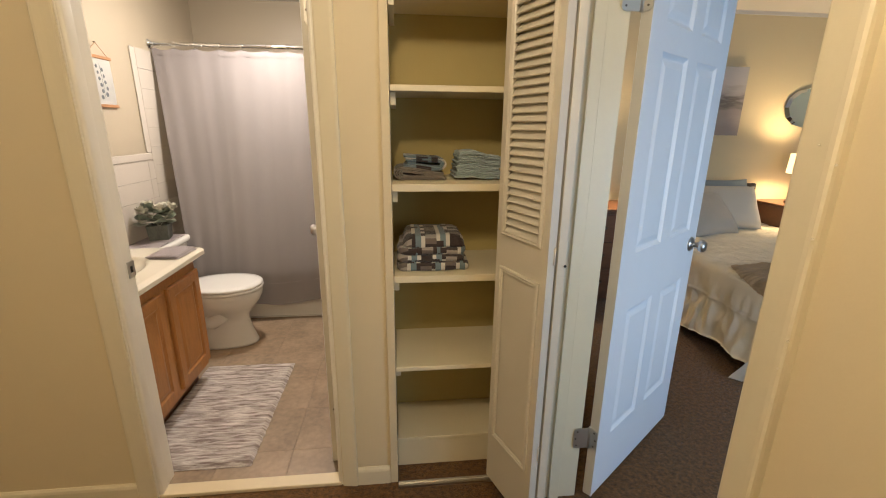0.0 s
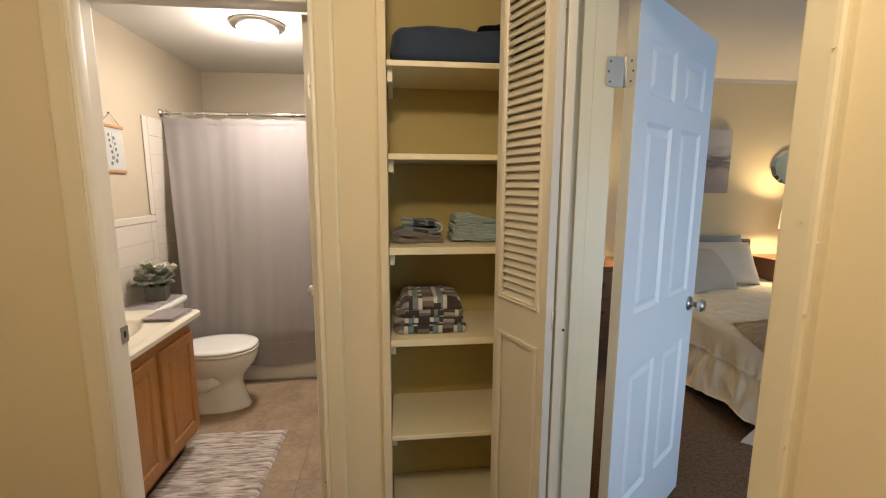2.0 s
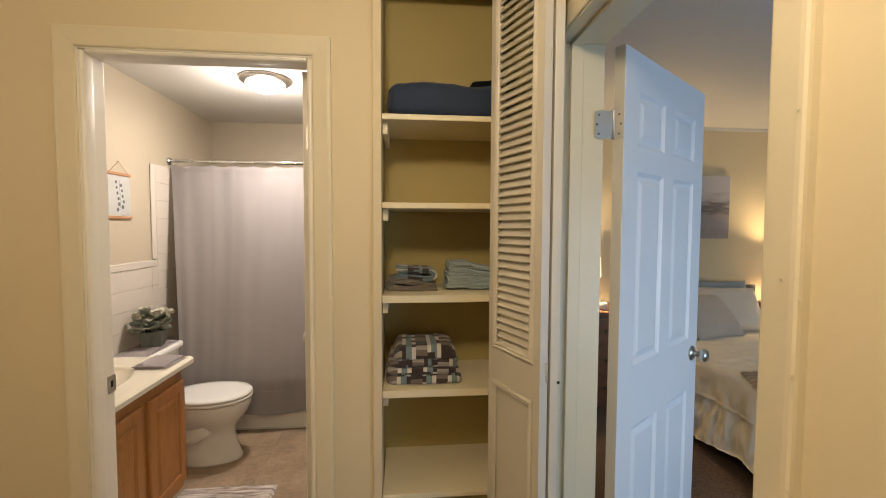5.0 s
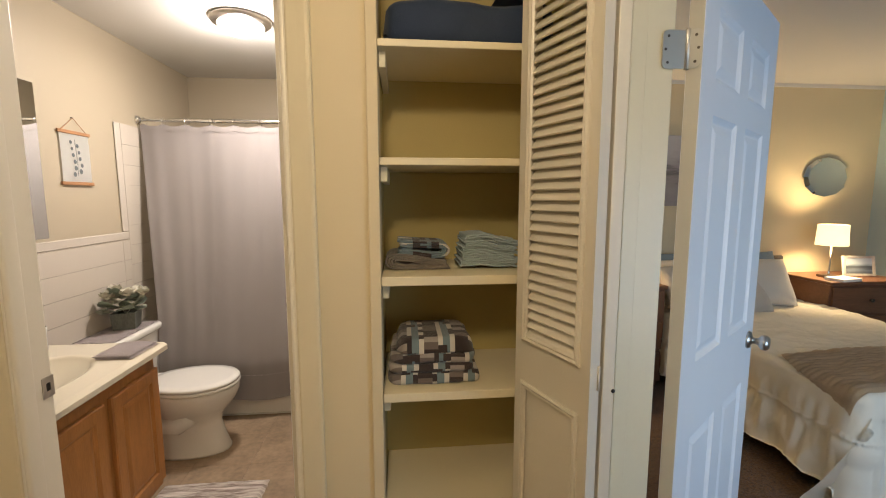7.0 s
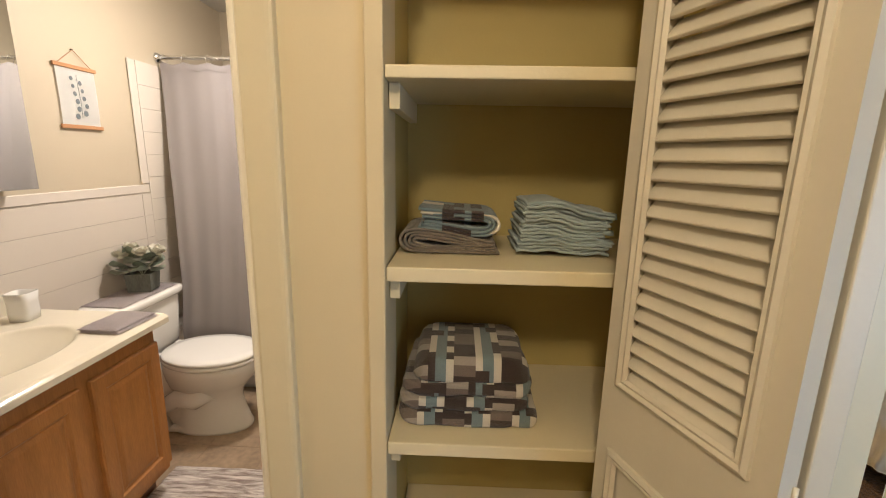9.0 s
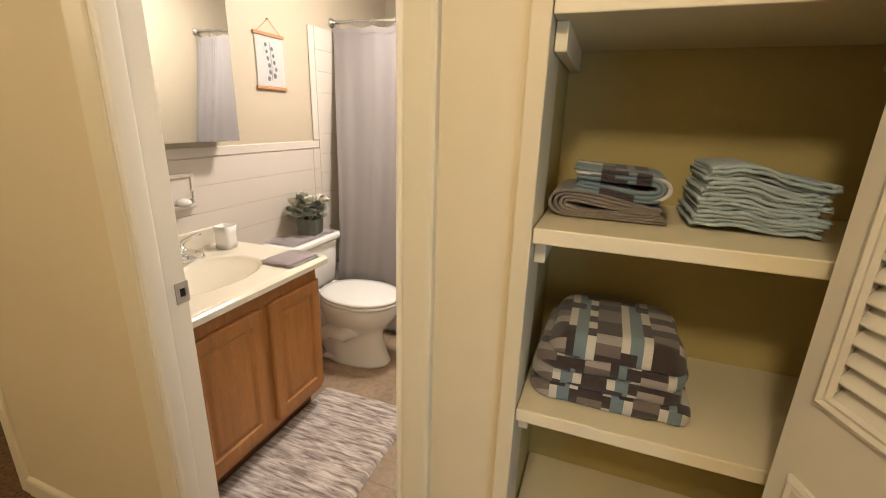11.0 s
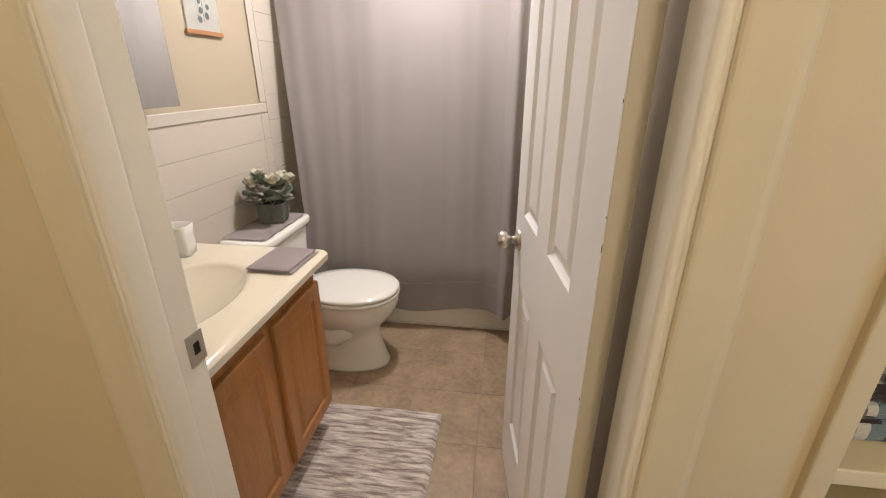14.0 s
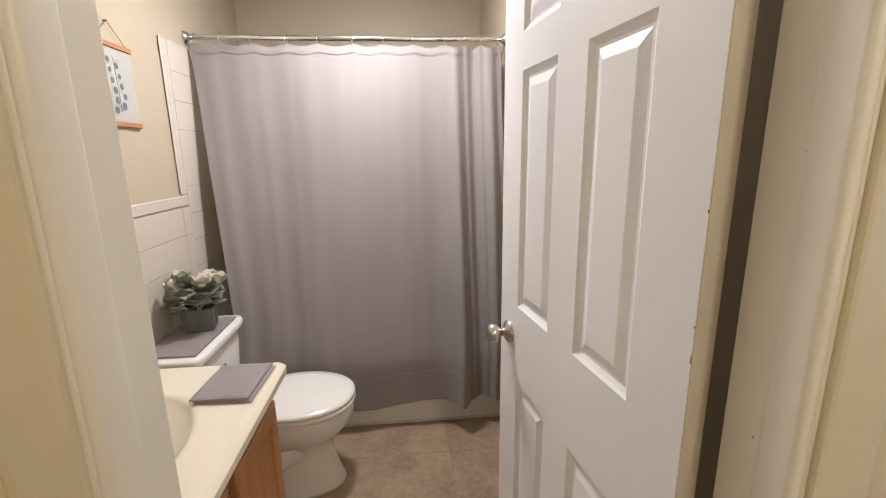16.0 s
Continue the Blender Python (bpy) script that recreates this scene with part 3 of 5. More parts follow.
fa = thing("faucet", "chrome single-lever bathroom faucet on the vanity top", "faucet", (-1.545, 2.035, VT))
part("base", loft([superring(0, 0, 0.026, 0.078, 0.0, 30), superring(0, 0, 0.026, 0.078, 0.010, 30), superring(0, 0, 0.021, 0.070, 0.018, 30), superring(0, 0, 0.012, 0.03, 0.021, 30)]), M_CHROME, fa, "", True)
part("body", lathe([(0.0005, 0.016), (0.027, 0.016), (0.026, 0.045), (0.023, 0.062), (0.014, 0.072), (0.0005, 0.074)], 24), M_CHROME, fa, "", True)
part("spout", tube([(0.0, 0, 0.030), (0.04, 0, 0.047), (0.085, 0, 0.053), (0.115, 0, 0.048), (0.122, 0, 0.036)], lambda s: 0.017 - 0.005 * s, 14), M_CHROME, fa, "", True)
part("lever", tube([(-0.005, 0, 0.070), (0.012, 0.012, 0.090), (0.035, 0.040, 0.108), (0.05, 0.065, 0.116)], lambda s: 0.012 - 0.005 * s, 12), M_CHROME, fa, "", True)

cup = thing("toothbrush_cup", "white square ceramic tumbler on the vanity top", "cup", (-1.545, 2.27, VT), 12)
part("body", loft([superring(0, 0, 0.036, 0.036, 0.001, 36, 5), superring(0, 0, 0.038, 0.038, 0.03, 36, 5), superring(0, 0, 0.037, 0.037, 0.07, 36, 5), superring(0, 0, 0.041, 0.041, 0.108, 36, 5), superring(0, 0, 0.037, 0.037, 0.108, 36, 5), superring(0, 0, 0.033, 0.033, 0.06, 36, 5), superring(0, 0, 0.032, 0.032, 0.012, 36, 5)]), M_PORC, cup, "", True)

ct = thing("hand_towel", "folded mauve-grey hand towel lying on the vanity top", "towel", (-1.165, 2.257, VT + 0.001), -2)


def towel_layers(w, d, n, t, seed):
    def layer(i):
        ox, oy = 0.006 * math.sin(seed + 2.3 * i), 0.006 * math.cos(seed * 1.7 + 1.9 * i)
        def fn(u, v):
            x, y = (u - 0.5) * w + ox, (v - 0.5) * d + oy
            edge = min(u, 1 - u, v, 1 - v)
            z = (i + 1) * t - (t * 0.8) * max(0, 1 - edge * 14) + 0.0022 * fbm((x * 14 + i, y * 14, seed))
            return Vector((x, y, z))
        return fn
    return [layer(i) for i in range(n)]


for k, fn in enumerate(towel_layers(0.150, 0.196, 2, 0.0085, 1.3)):
    part("fold", sheet(26, 34, fn, 0.0065), M_MAT, ct, "", True)

# toilet
TY = 2.805
toi = thing("toilet", "white porcelain two-piece toilet with closed lid", "toilet", (0, TY, 0))


def egg(cx, rx0, rx1, ry, z, n=48):
    return [Vector((cx + (rx1 if math.cos(a) > 0 else rx0) * math.cos(a), ry * math.copysign(abs(math.sin(a)) ** 0.9, math.sin(a)), z)) for a in [2 * math.pi * i / n for i in range(n)]]


part("bowl", loft([egg(-1.20, 0.21, 0.222, 0.118, 0.0), egg(-1.20, 0.21, 0.222, 0.118, 0.014), egg(-1.20, 0.21, 0.212, 0.108, 0.035), egg(-1.20, 0.21, 0.190, 0.098, 0.10), egg(-1.20, 0.21, 0.175, 0.094, 0.17), egg(-1.19, 0.215, 0.172, 0.104, 0.215),
                   egg(-1.16, 0.24, 0.180, 0.138, 0.26), egg(-1.15, 0.25, 0.208, 0.168, 0.305), egg(-1.15, 0.255, 0.226, 0.182, 0.35), egg(-1.15, 0.255, 0.227, 0.183, 0.382), egg(-1.15, 0.25, 0.221, 0.178, 0.388)]), M_PORC, toi, "", True)
part("trapway", tube([(-1.15, -0.085, 0.24), (-1.22, -0.095, 0.19), (-1.30, -0.098, 0.20), (-1.38, -0.092, 0.15), (-1.40, -0.088, 0.06), (-1.40, -0.085, 0.012)], lambda s: 0.052 - 0.012 * s, 16), M_PORC, toi, "", True)
part("rear_foot", boxes((-1.60, -1.16, -0.105, 0.105, 0.0, 0.035), (-1.58, -1.25, -0.085, 0.085, 0.035, 0.34), bevel=0.015, seg=3), M_PORC, toi, "", False)
part("seat", loft([egg(-1.15, 0.25, 0.232, 0.186, 0.391), egg(-1.15, 0.252, 0.235, 0.189, 0.396), egg(-1.15, 0.252, 0.235, 0.189, 0.404), egg(-1.15, 0.25, 0.232, 0.186, 0.409)]), M_PORC, toi, "", True)
part("lid", loft([egg(-1.15, 0.25, 0.229, 0.184, 0.412), egg(-1.15, 0.252, 0.233, 0.187, 0.417), egg(-1.15, 0.252, 0.233, 0.187, 0.424), egg(-1.15, 0.246, 0.226, 0.180, 0.432), egg(-1.15, 0.20, 0.19, 0.14, 0.437), egg(-1.15, 0.10, 0.1, 0.07, 0.439)]), M_PORC, toi, "", True)
part("tank", loft([superring(-1.545, 0, 0.095, 0.195, 0.385, 44, 6), superring(-1.545, 0, 0.102, 0.203, 0.42, 44, 6), superring(-1.542, 0, 0.112, 0.218, 0.668, 44, 6), superring(-1.542, 0, 0.110, 0.216, 0.672, 44, 6)]), M_PORC, toi, "", True)
part("tank_lid", loft([superring(-1.537, 0, 0.118, 0.226, 0.672, 44, 7), superring(-1.537, 0, 0.124, 0.232, 0.680, 44, 7), superring(-1.537, 0, 0.124, 0.232, 0.700, 44, 7), superring(-1.537, 0, 0.118, 0.226, 0.709, 44, 7), superring(-1.537, 0, 0.09, 0.20, 0.711, 44, 7)]), M_PORC, toi, "", True)
part("flush_lever", tube([(-1.42, -0.15, 0.62), (-1.405, -0.15, 0.62), (-1.402, -0.12, 0.618), (-1.402, -0.07, 0.612)], 0.007, 10), M_CHROME, toi, "chrome flush lever", True)
for yy in (-0.08, 0.08):
    part("seat_hinge", boxes((-1.405, -1.375, yy - 0.018, yy + 0.018, 0.39, 0.43), bevel=0.006), M_PORC, toi)

cl = thing("tank_cloth", "mauve-grey cloth laid over the toilet tank", "cloth", (0, TY, 0))
part("cloth", sheet(24, 44, lambda u, v: Vector((-1.645 + 0.205 * u, -0.20 + 0.395 * v, 0.7145 + 0.0015 * fbm((u * 4, v * 8, 3)))), 0.003), M_MAT, cl, "", True)

# plant in a square pot
pl = thing("potted_plant", "faux plant with sage leaves and cream blooms in a square pot", "plant", (-1.535, 2.875, 0.7185), 14)
pl.scale = (1.16, 1.16, 1.06)
part("pot", loft([[Vector((sx * r, sy * r, z)) for sx, sy in ((-1, -1), (1, -1), (1, 1), (-1, 1))] for r, z in ((0.046, 0.0), (0.052, 0.088), (0.046, 0.088), (0.044, 0.07))]), M_POT, pl, "square weathered grey pot")
rnd = random.Random(5)


def leaf_at(base, yaw, tilt, size, wide=0.62):
    d = Vector((math.cos(yaw) * math.cos(tilt), math.sin(yaw) * math.cos(tilt), math.sin(tilt)))
    side = Vector((-math.sin(yaw), math.cos(yaw), 0))
    up = d.cross(side) * -1
    rows = [(0.0, 0.04), (0.12, 0.55), (0.32, 0.93), (0.55, 1.0), (0.78, 0.78), (0.93, 0.4), (1.0, 0.03)]
    bm = bmesh.new()
    g = []
    for s, w in rows:
        c = base + d * size * s - up * size * 0.25 * s * s
        g.append([bm.verts.new(c + side * (w * wide * size * 0.5 * k) + up * (0.10 * size * abs(k) * w)) for k in (-1, 0, 1)])
    for a, b in zip(g, g[1:]):
        for k in (0, 1):
            bm.faces.new((a[k], a[k + 1], b[k + 1], b[k]))
    bmesh.ops.solidify(bm, geom=list(bm.faces), thickness=0.0008)
    return bm


for i in range(31):
    yaw, ring = rnd.uniform(0, 6.283), rnd.random()
    base = Vector((0.078 * ring * math.cos(yaw), 0.078 * ring * math.sin(yaw), 0.098 + 0.075 * rnd.random() * (1.2 - ring)))
    part("leaf", leaf_at(base, yaw + rnd.uniform(-0.6, 0.6), rnd.uniform(-0.5, 0.75), rnd.uniform(0.050, 0.078), 1.05), M_LEAF if rnd.random() < 0.55 else M_LEAF2, pl, "", True)
for i in range(9):
    yaw = rnd.uniform(0, 6.283)
    tip = Vector((0.075 * math.cos(yaw), 0.075 * math.sin(yaw), 0.14 + 0.04 * rnd.random()))
    part("stem", tube([(0, 0, 0.07), tip * 0.55 + Vector((0, 0, 0.04)), tip], 0.0012, 5), M_LEAF2, pl)
for i in range(5):
    yaw = 1.1 + i * 1.35
    c = Vector((0.070 * math.cos(yaw), 0.070 * math.sin(yaw), 0.176 + 0.016 * (i % 2)))
    bl = part("bloom", lathe([(0.0005, -0.010), (0.012, -0.006), (0.016, 0.004), (0.010, 0.012), (0.0005, 0.010)], 10, "z", c), M_PETAL, pl, "cream bloom", True)
    for k in range(8):
        part("petal", leaf_at(c, yaw + k * 0.9, 0.45 + 0.3 * (k % 2), 0.042, 1.0), M_PETAL, bl, "", True)

# mirrored medicine cabinet
mc = thing("medicine_cabinet", "frameless mirrored medicine cabinet on the bathroom wall", "mirror cabinet", (LX, 0, 0))
part("case", boxes((0.001, 0.100, 1.70, 2.405, 1.277, 1.945), bevel=0.002), M_METAL, mc)
mdoor = part("mirror", boxes((0.0, 0.0055, 0.0, 0.720, 1.272, 1.95), bevel=0.002), M_MIRROR, mc, "plain mirror door, not quite shut")
mdoor.matrix_basis = pose(0.1025, 1.695, 0, 0, 0, -1.3)

# hanging botanical print
pr = thing("wall_print", "small botanical print hung from wooden bars on a cord", "wall picture", (LX + 0.004, 2.793, 1.52))
part("paper", sheet(4, 12, lambda u, v: Vector((0.004 + 0.002 * math.sin(3.1 * v), -0.102 + 0.204 * u, 0.016 + 0.245 * v)), 0.0008), M_PAPER, pr)
part("bottom_bar", boxes((0.0, 0.010, -0.112, 0.112, 0.0, 0.017), bevel=0.002), M_HANGER, pr, "light wooden bar")
part("top_bar", boxes((0.0, 0.010, -0.112, 0.112, 0.262, 0.279), bevel=0.002), M_HANGER, pr, "light wooden bar")
part("cord", tube([(0.006, -0.085, 0.279), (0.006, 0.0, 0.345), (0.006, 0.085, 0.279)], 0.0016, 6), M_HANGER, pr)
part("nail", lathe([(0.0005, 0), (0.003, 0), (0.003, 0.012), (0.0005, 0.012)], 8, "x", (-0.004, 0.0, 0.346)), M_BRONZE, pr)
rnd = random.Random(9)
for i in range(11):
    t = i / 10
    yy, zz = 0.010 * math.sin(5 * t) + (0.021 if i % 2 else -0.021) * (0.85 + 0.35 * rnd.random()), 0.055 + 0.165 * t
    r = 0.0108 - 0.0035 * t + 0.0022 * rnd.random()
    part("printed_leaf", loft([[Vector((0.0075 + o, yy + r * math.cos(a), zz + r * 1.1 * math.sin(a))) for a in [2 * math.pi * k / 12 for k in range(12)]] for o in (0.0, 0.0004)]), M_INK, pr)
part("printed_stem", tube([(0.0076, 0.002, 0.05), (0.0076, 0.004, 0.12), (0.0076, -0.003, 0.235)], 0.0006, 5), M_INK, pr)

# recessed soap dish
so = thing("soap_dish", "white ceramic soap dish set in the tile, with soap", "soap dish", (LX + 0.006, 2.155, 1.06))
part("frame", boxes((0, 0.012, -0.080, -0.062, -0.075, 0.075), (0, 0.012, 0.062, 0.080, -0.075, 0.075), (0, 0.012, -0.062, 0.062, 0.057, 0.075), (0, 0.030, -0.062, 0.062, -0.075, -0.057), bevel=0.004), M_TILE, so)
part("back", boxes((0.0, 0.003, -0.062, 0.062, -0.057, 0.057)), M_GROUT, so)
part("bar", tube([(0.004, 0.048, -0.045), (0.022, 0.050, -0.030), (0.026, 0.050, -0.005), (0.020, 0.048, 0.012)], 0.005, 10), M_CHROME, so, "small chrome post", True)
part("soap_cup", lathe([(0.0005, 0), (0.030, 0.0), (0.033, 0.008), (0.026, 0.020), (0.012, 0.027), (0.0005, 0.029)], 20, "z", (0.026, 0.0, -0.056)), M_PORC, so, "white soap", True)

# ceiling light
bl = thing("ceiling_light", "round flush ceiling light with lit frosted glass and nickel ring", "ceiling light", (-0.826, 2.895, CEIL))
bl.scale = (1.06, 1.06, 1.0)
part("ring", lathe([(0.0005, -0.001), (0.150, -0.001), (0.150, -0.012), (0.138, -0.024), (0.118, -0.030), (0.0005, -0.030)], 48), M_METAL, bl, "brushed nickel ring", True)
dome = part("glass", lathe([(0.113, -0.0305), (0.110, -0.045), (0.093, -0.062), (0.062, -0.075), (0.03, -0.081), (0.0005, -0.082)], 40), M_DOME, bl, "lit frosted glass", True)
hl = thing("ceiling_light", "round flush ceiling light with lit frosted glass in the hall", "ceiling light", (-0.06, 0.14, CEIL))
part("ring", lathe([(0.0005, -0.001), (0.150, -0.001), (0.150, -0.012), (0.136, -0.026), (0.0005, -0.028)], 40), M_METAL, hl, "brushed nickel ring", True)
part("glass", lathe([(0.124, -0.0285), (0.118, -0.05), (0.09, -0.07), (0.04, -0.08), (0.0005, -0.081)], 36), M_DOME, hl, "lit frosted glass", True)

# bath mat
M_RUG = mat("white_grey_shag", (0.72, 0.69, 0.66), 0.98, 0.5, 1, 300, 0.8, amount=0.3, sheen=0.3, spec=0.1)
rn = M_RUG.node_tree
n1, n2 = rn.nodes.new("ShaderNodeTexNoise"), rn.nodes.new("ShaderNodeTexNoise")
mp1, tc = rn.nodes.new("ShaderNodeMapping"), rn.nodes.new("ShaderNodeTexCoord")
mp1.inputs["Scale"].default_value = (8, 62, 1)
rn.links.new(tc.outputs["Object"], mp1.inputs["Vector"])
rn.links.new(mp1.outputs[0], n1.inputs["Vector"])
n1.inputs["Scale"].default_value, n1.inputs["Detail"].default_value, n1.inputs["Distortion"].default_value = 1.0, 10, 0.5
cr = rn.nodes.new("ShaderNodeValToRGB")
cr.color_ramp.elements[0].position, cr.color_ramp.elements[1].position = 0.40, 0.64
cr.color_ramp.elements[0].color, cr.color_ramp.elements[1].color = (0.225, 0.175, 0.155, 1), (0.70, 0.645, 0.60, 1)
n1.inputs["Roughness"].default_value = 0.62
rn.links.new(n1.outputs["Fac"], cr.inputs["Fac"])
rn.links.new(cr.outputs["Color"], rn.nodes["Principled BSDF"].inputs["Base Color"])
rug = thing("bath_mat", "white and taupe striped shag bath mat on the tile", "bath mat", (0, 0, 0))


def rug_point(u, v):
    e = min(u, 1 - u, v, 1 - v)
    jag = 0.004 * fbm((40 * v, 3 * u, 2)) if e < 0.02 else 0.0
    x, y = -1.175 + 0.515 * u + jag, 1.618 + 0.85 * v + jag
    return Vector((x, y, 0.016 * min(1, e * 30) + 0.0035 * fbm((x * 14, y * 60, 0.5)) + 0.002))


part("shag", sheet(150, 260, rug_point), M_RUG, rug, "", True)
part("backing", boxes((-1.172, -0.663, 1.621, 2.465, 0.0005, 0.004)), M_GROUT, rug)

# ---------- closet ----------
SHELVES = ((0.518, 0.019), (0.882, 0.026), (1.215, 0.026), (1.540, 0.020), (1.838, 0.019))
for z, th_ in SHELVES:
    sh = thing("closet_shelf", "cream painted wooden closet shelf on side cleats", "shelf", (0, 0, z), group="closet shelves")
    part("board", boxes((CX0 + 0.001, CX1 - 0.001, 1.478, 1.8085, 0, th_), bevel=0.0025), M_SHELF, sh)
    for x0, x1 in ((CX0 + 0.0015, CX0 + 0.020), (CX1 - 0.020, CX1 - 0.0015)):
        part("cleat", boxes((x0, x1, 1.515, 1.806, -0.042, -0.0005), bevel=0.002), M_SHELF, sh)
pf = thing("closet_platform", "cream painted raised board at the closet's bottom", "shelf", (0, 0, 0))
part("face_board", boxes((CX0 + 0.001, CX1 - 0.001, 1.566, 1.584, 0.0, 0.128), bevel=0.002), M_SHELF, pf)
part("board", boxes((CX0 + 0.001, CX1 - 0.001, 1.560, 1.8085, 0.1285, 0.146), bevel=0.0025), M_SHELF, pf)
tr = thing("floor_track", "brushed metal bifold door track on the carpet", "track", (0, 0, 0))
part("rail", boxes((CX0 + 0.002, CX1 - 0.002, 1.440, 1.446, 0.0, 0.010), (CX0 + 0.002, CX1 - 0.002, 1.446, 1.462, 0.0, 0.004), (CX0 + 0.002, CX1 - 0.002, 1.462, 1.468, 0.0, 0.010)), M_METAL, tr)

LW, LT, LB, LTOP = 0.2715, 0.028, 0.045, 2.345


def bead(x0, x1, z0, z1, y, w=0.012, h=0.007):
    """A raised rectangular moulding round an opening, on the face at y that looks to -y."""
    prof = [(0, 0), (0.001, h * 0.6), (w * 0.35, h), (w * 0.6, h * 0.55), (w * 0.8, h * 0.7), (w, 0)]
    bm = bmesh.new()
    loops = [[bm.verts.new((x, y - k, z)) for x, z in ((x0 + s, z0 + s), (x1 - s, z0 + s), (x1 - s, z1 - s), (x0 + s, z1 - s))] for s, k in prof]
    for r, q in zip(loops, loops[1:]):
        for i in range(4):
            bm.faces.new((r[i], r[(i + 1) % 4], q[(i + 1) % 4], q[i]))
    bmesh.ops.recalc_face_normals(bm, faces=bm.faces)
    return bm


bif = thing("bifold_door", "cream louvered bifold closet door, folded open", "door", (0.340, 1.437, 0), -69.5)
# visible leaf: two stiles, three rails, slats, lower panel
ox0, ox1 = 0.043, LW - 0.043
lz0, lz1, pz0, pz1 = 1.091, 2.265, 0.275, 0.9535
part("leaf_frame", boxes((0, ox0, 0, LT, LB, LTOP), (ox1, LW, 0, LT, LB, LTOP), (ox0, ox1, 0, LT, LB, pz0), (ox0, ox1, 0, LT, pz1, lz0), (ox0, ox1, 0, LT, lz1, LTOP)), M_LOUVER, bif)
part("lower_panel", boxes((ox0, ox1, 0.004, LT - 0.004, pz0, pz1)), M_LOUVER, bif)
part("panel_moulding", bead(ox0 - 0.014, ox1 + 0.014, pz0 - 0.014, pz1 + 0.014, 0.0, 0.020, 0.008), M_LOUVER, bif)
part("louver_moulding", bead(ox0 - 0.014, ox1 + 0.014, lz0 - 0.014, lz1 + 0.014, 0.0, 0.020, 0.008), M_LOUVER, bif)
n_slat = 46
pitch = (lz1 - lz0) / n_slat
slat = None
for i in range(n_slat):
    z = lz0 + (i + 0.5) * pitch
    if slat is None:
        bm = boxes((ox0 + 0.0005, ox1 - 0.0005, -0.0165, 0.0165, -0.0032, 0.0032), bevel=0.002, seg=2)
        bmesh.ops.rotate(bm, verts=bm.verts, cent=(0, 0, 0), matrix=Matrix.Rotation(radians(52), 3, "X"))
        slat = part("slat", bm, M_LOUVER, bif)
        s = slat
    else:
        s = new("slat", slat.data)
        s.parent = bif
    s.location = (0, LT / 2 - 0.002, z)
rear = part("rear_leaf", boxes((0.0, 0.250, -0.027, 0.0, LB, LTOP), bevel=0.002), M_LOUVER, bif, "second leaf folded behind")
rear.matrix_basis = pose(0.340, 1.437, 0, 0, 0, -69.5).inverted() @ pose(0.4685, 1.190, 0, 0, 0, 90.5)
for z in (0.35, 1.06, 1.95):
    part("leaf_hinge", lathe([(0.0005, -0.028), (0.0028, -0.028), (0.0028, 0.028), (0.0005, 0.028)], 10, "z", (LW + 0.002, 0.024, z)), M_LOUVER, bif, "painted hinge", True)
pull = part("pull_knob", lathe([(0.0005, 0), (0.0038, 0), (0.0044, -0.002), (0.003, -0.004), (0.0005, -0.0045)], 14, "y"), M_BLACK, bif, "small dark pull", True)
pull.matrix_basis = pose(0.340, 1.437, 0, 0, 0, -69.5).inverted() @ pose(0.4925, 1.190, 1.030)

# cloth goods
def plaid(name, pw, ph, colours, seed):
    m = mat(name, (0.4, 0.4, 0.4), 0.95, 0.8, 10, 420, 0.7, sheen=0.25, spec=0.1)
    nt, N, L = m.node_tree, m.node_tree.nodes, m.node_tree.links
    tc, sep = N.new("ShaderNodeTexCoord"), N.new("ShaderNodeSeparateXYZ")
    L.new(tc.outputs["Object"], sep.inputs[0])

    def op(kind, a, b=None):
        n = N.new("ShaderNodeMath")
        n.operation = kind
        for k, v in enumerate((a, b)):
            if v is None:
                continue
            if isinstance(v, (int, float)):
                n.inputs[k].default_value = v
            else:
                L.new(v, n.inputs[k])
        return n.outputs[0]
    sx, sy = op("DIVIDE", sep.outputs["X"], pw), op("DIVIDE", op("ADD", sep.outputs["Y"], sep.outputs["Z"]), ph)
    f = op("FRACT", op("ADD", sx, 8.0))
    edge, mid = op("GREATER_THAN", f, 0.46), op("MULTIPLY", op("GREATER_THAN", f, 0.61), op("LESS_THAN", f, 0.84))
    comb = N.new("ShaderNodeCombineXYZ")
    L.new(op("ADD", op("FLOOR", sx), op("ADD", op("MULTIPLY", edge, 0.31), op("MULTIPLY", op("GREATER_THAN", f, 0.75), 0.17))), comb.inputs[0])
    L.new(op("FLOOR", op("ADD", sy, op("MULTIPLY", edge, 0.45))), comb.inputs[1])
    info = N.new("ShaderNodeObjectInfo")
    L.new(op("ADD", op("MULTIPLY", info.outputs["Random"], 50.0), seed), comb.inputs[2])
    wn = N.new("ShaderNodeTexWhiteNoise")
    L.new(comb.outputs[0], wn.inputs["Vector"])
    last = None
    for k, (mask, cols) in enumerate(((None, colours[0]), (edge, colours[1]), (mid, colours[2]))):
        ramp = N.new("ShaderNodeValToRGB")
        ramp.color_ramp.interpolation = "CONSTANT"
        for i, c in enumerate(cols):
            e = ramp.color_ramp.elements[i] if i < 2 else ramp.color_ramp.elements.new(i / len(cols))
            e.position, e.color = i / len(cols), (*c, 1)
        L.new(wn.outputs["Value"], ramp.inputs["Fac"])
        if mask is None:
            last = ramp.outputs["Color"]
            continue
        mx = N.new("ShaderNodeMix")
        mx.data_type = "RGBA"
        L.new(mask, mx.inputs["Factor"])
        L.new(last, mx.inputs["A"])
        L.new(ramp.outputs["Color"], mx.inputs["B"])
        last = mx.outputs["Result"]
    L.new(last, N["Principled BSDF"].inputs["Base Color"])
    return m


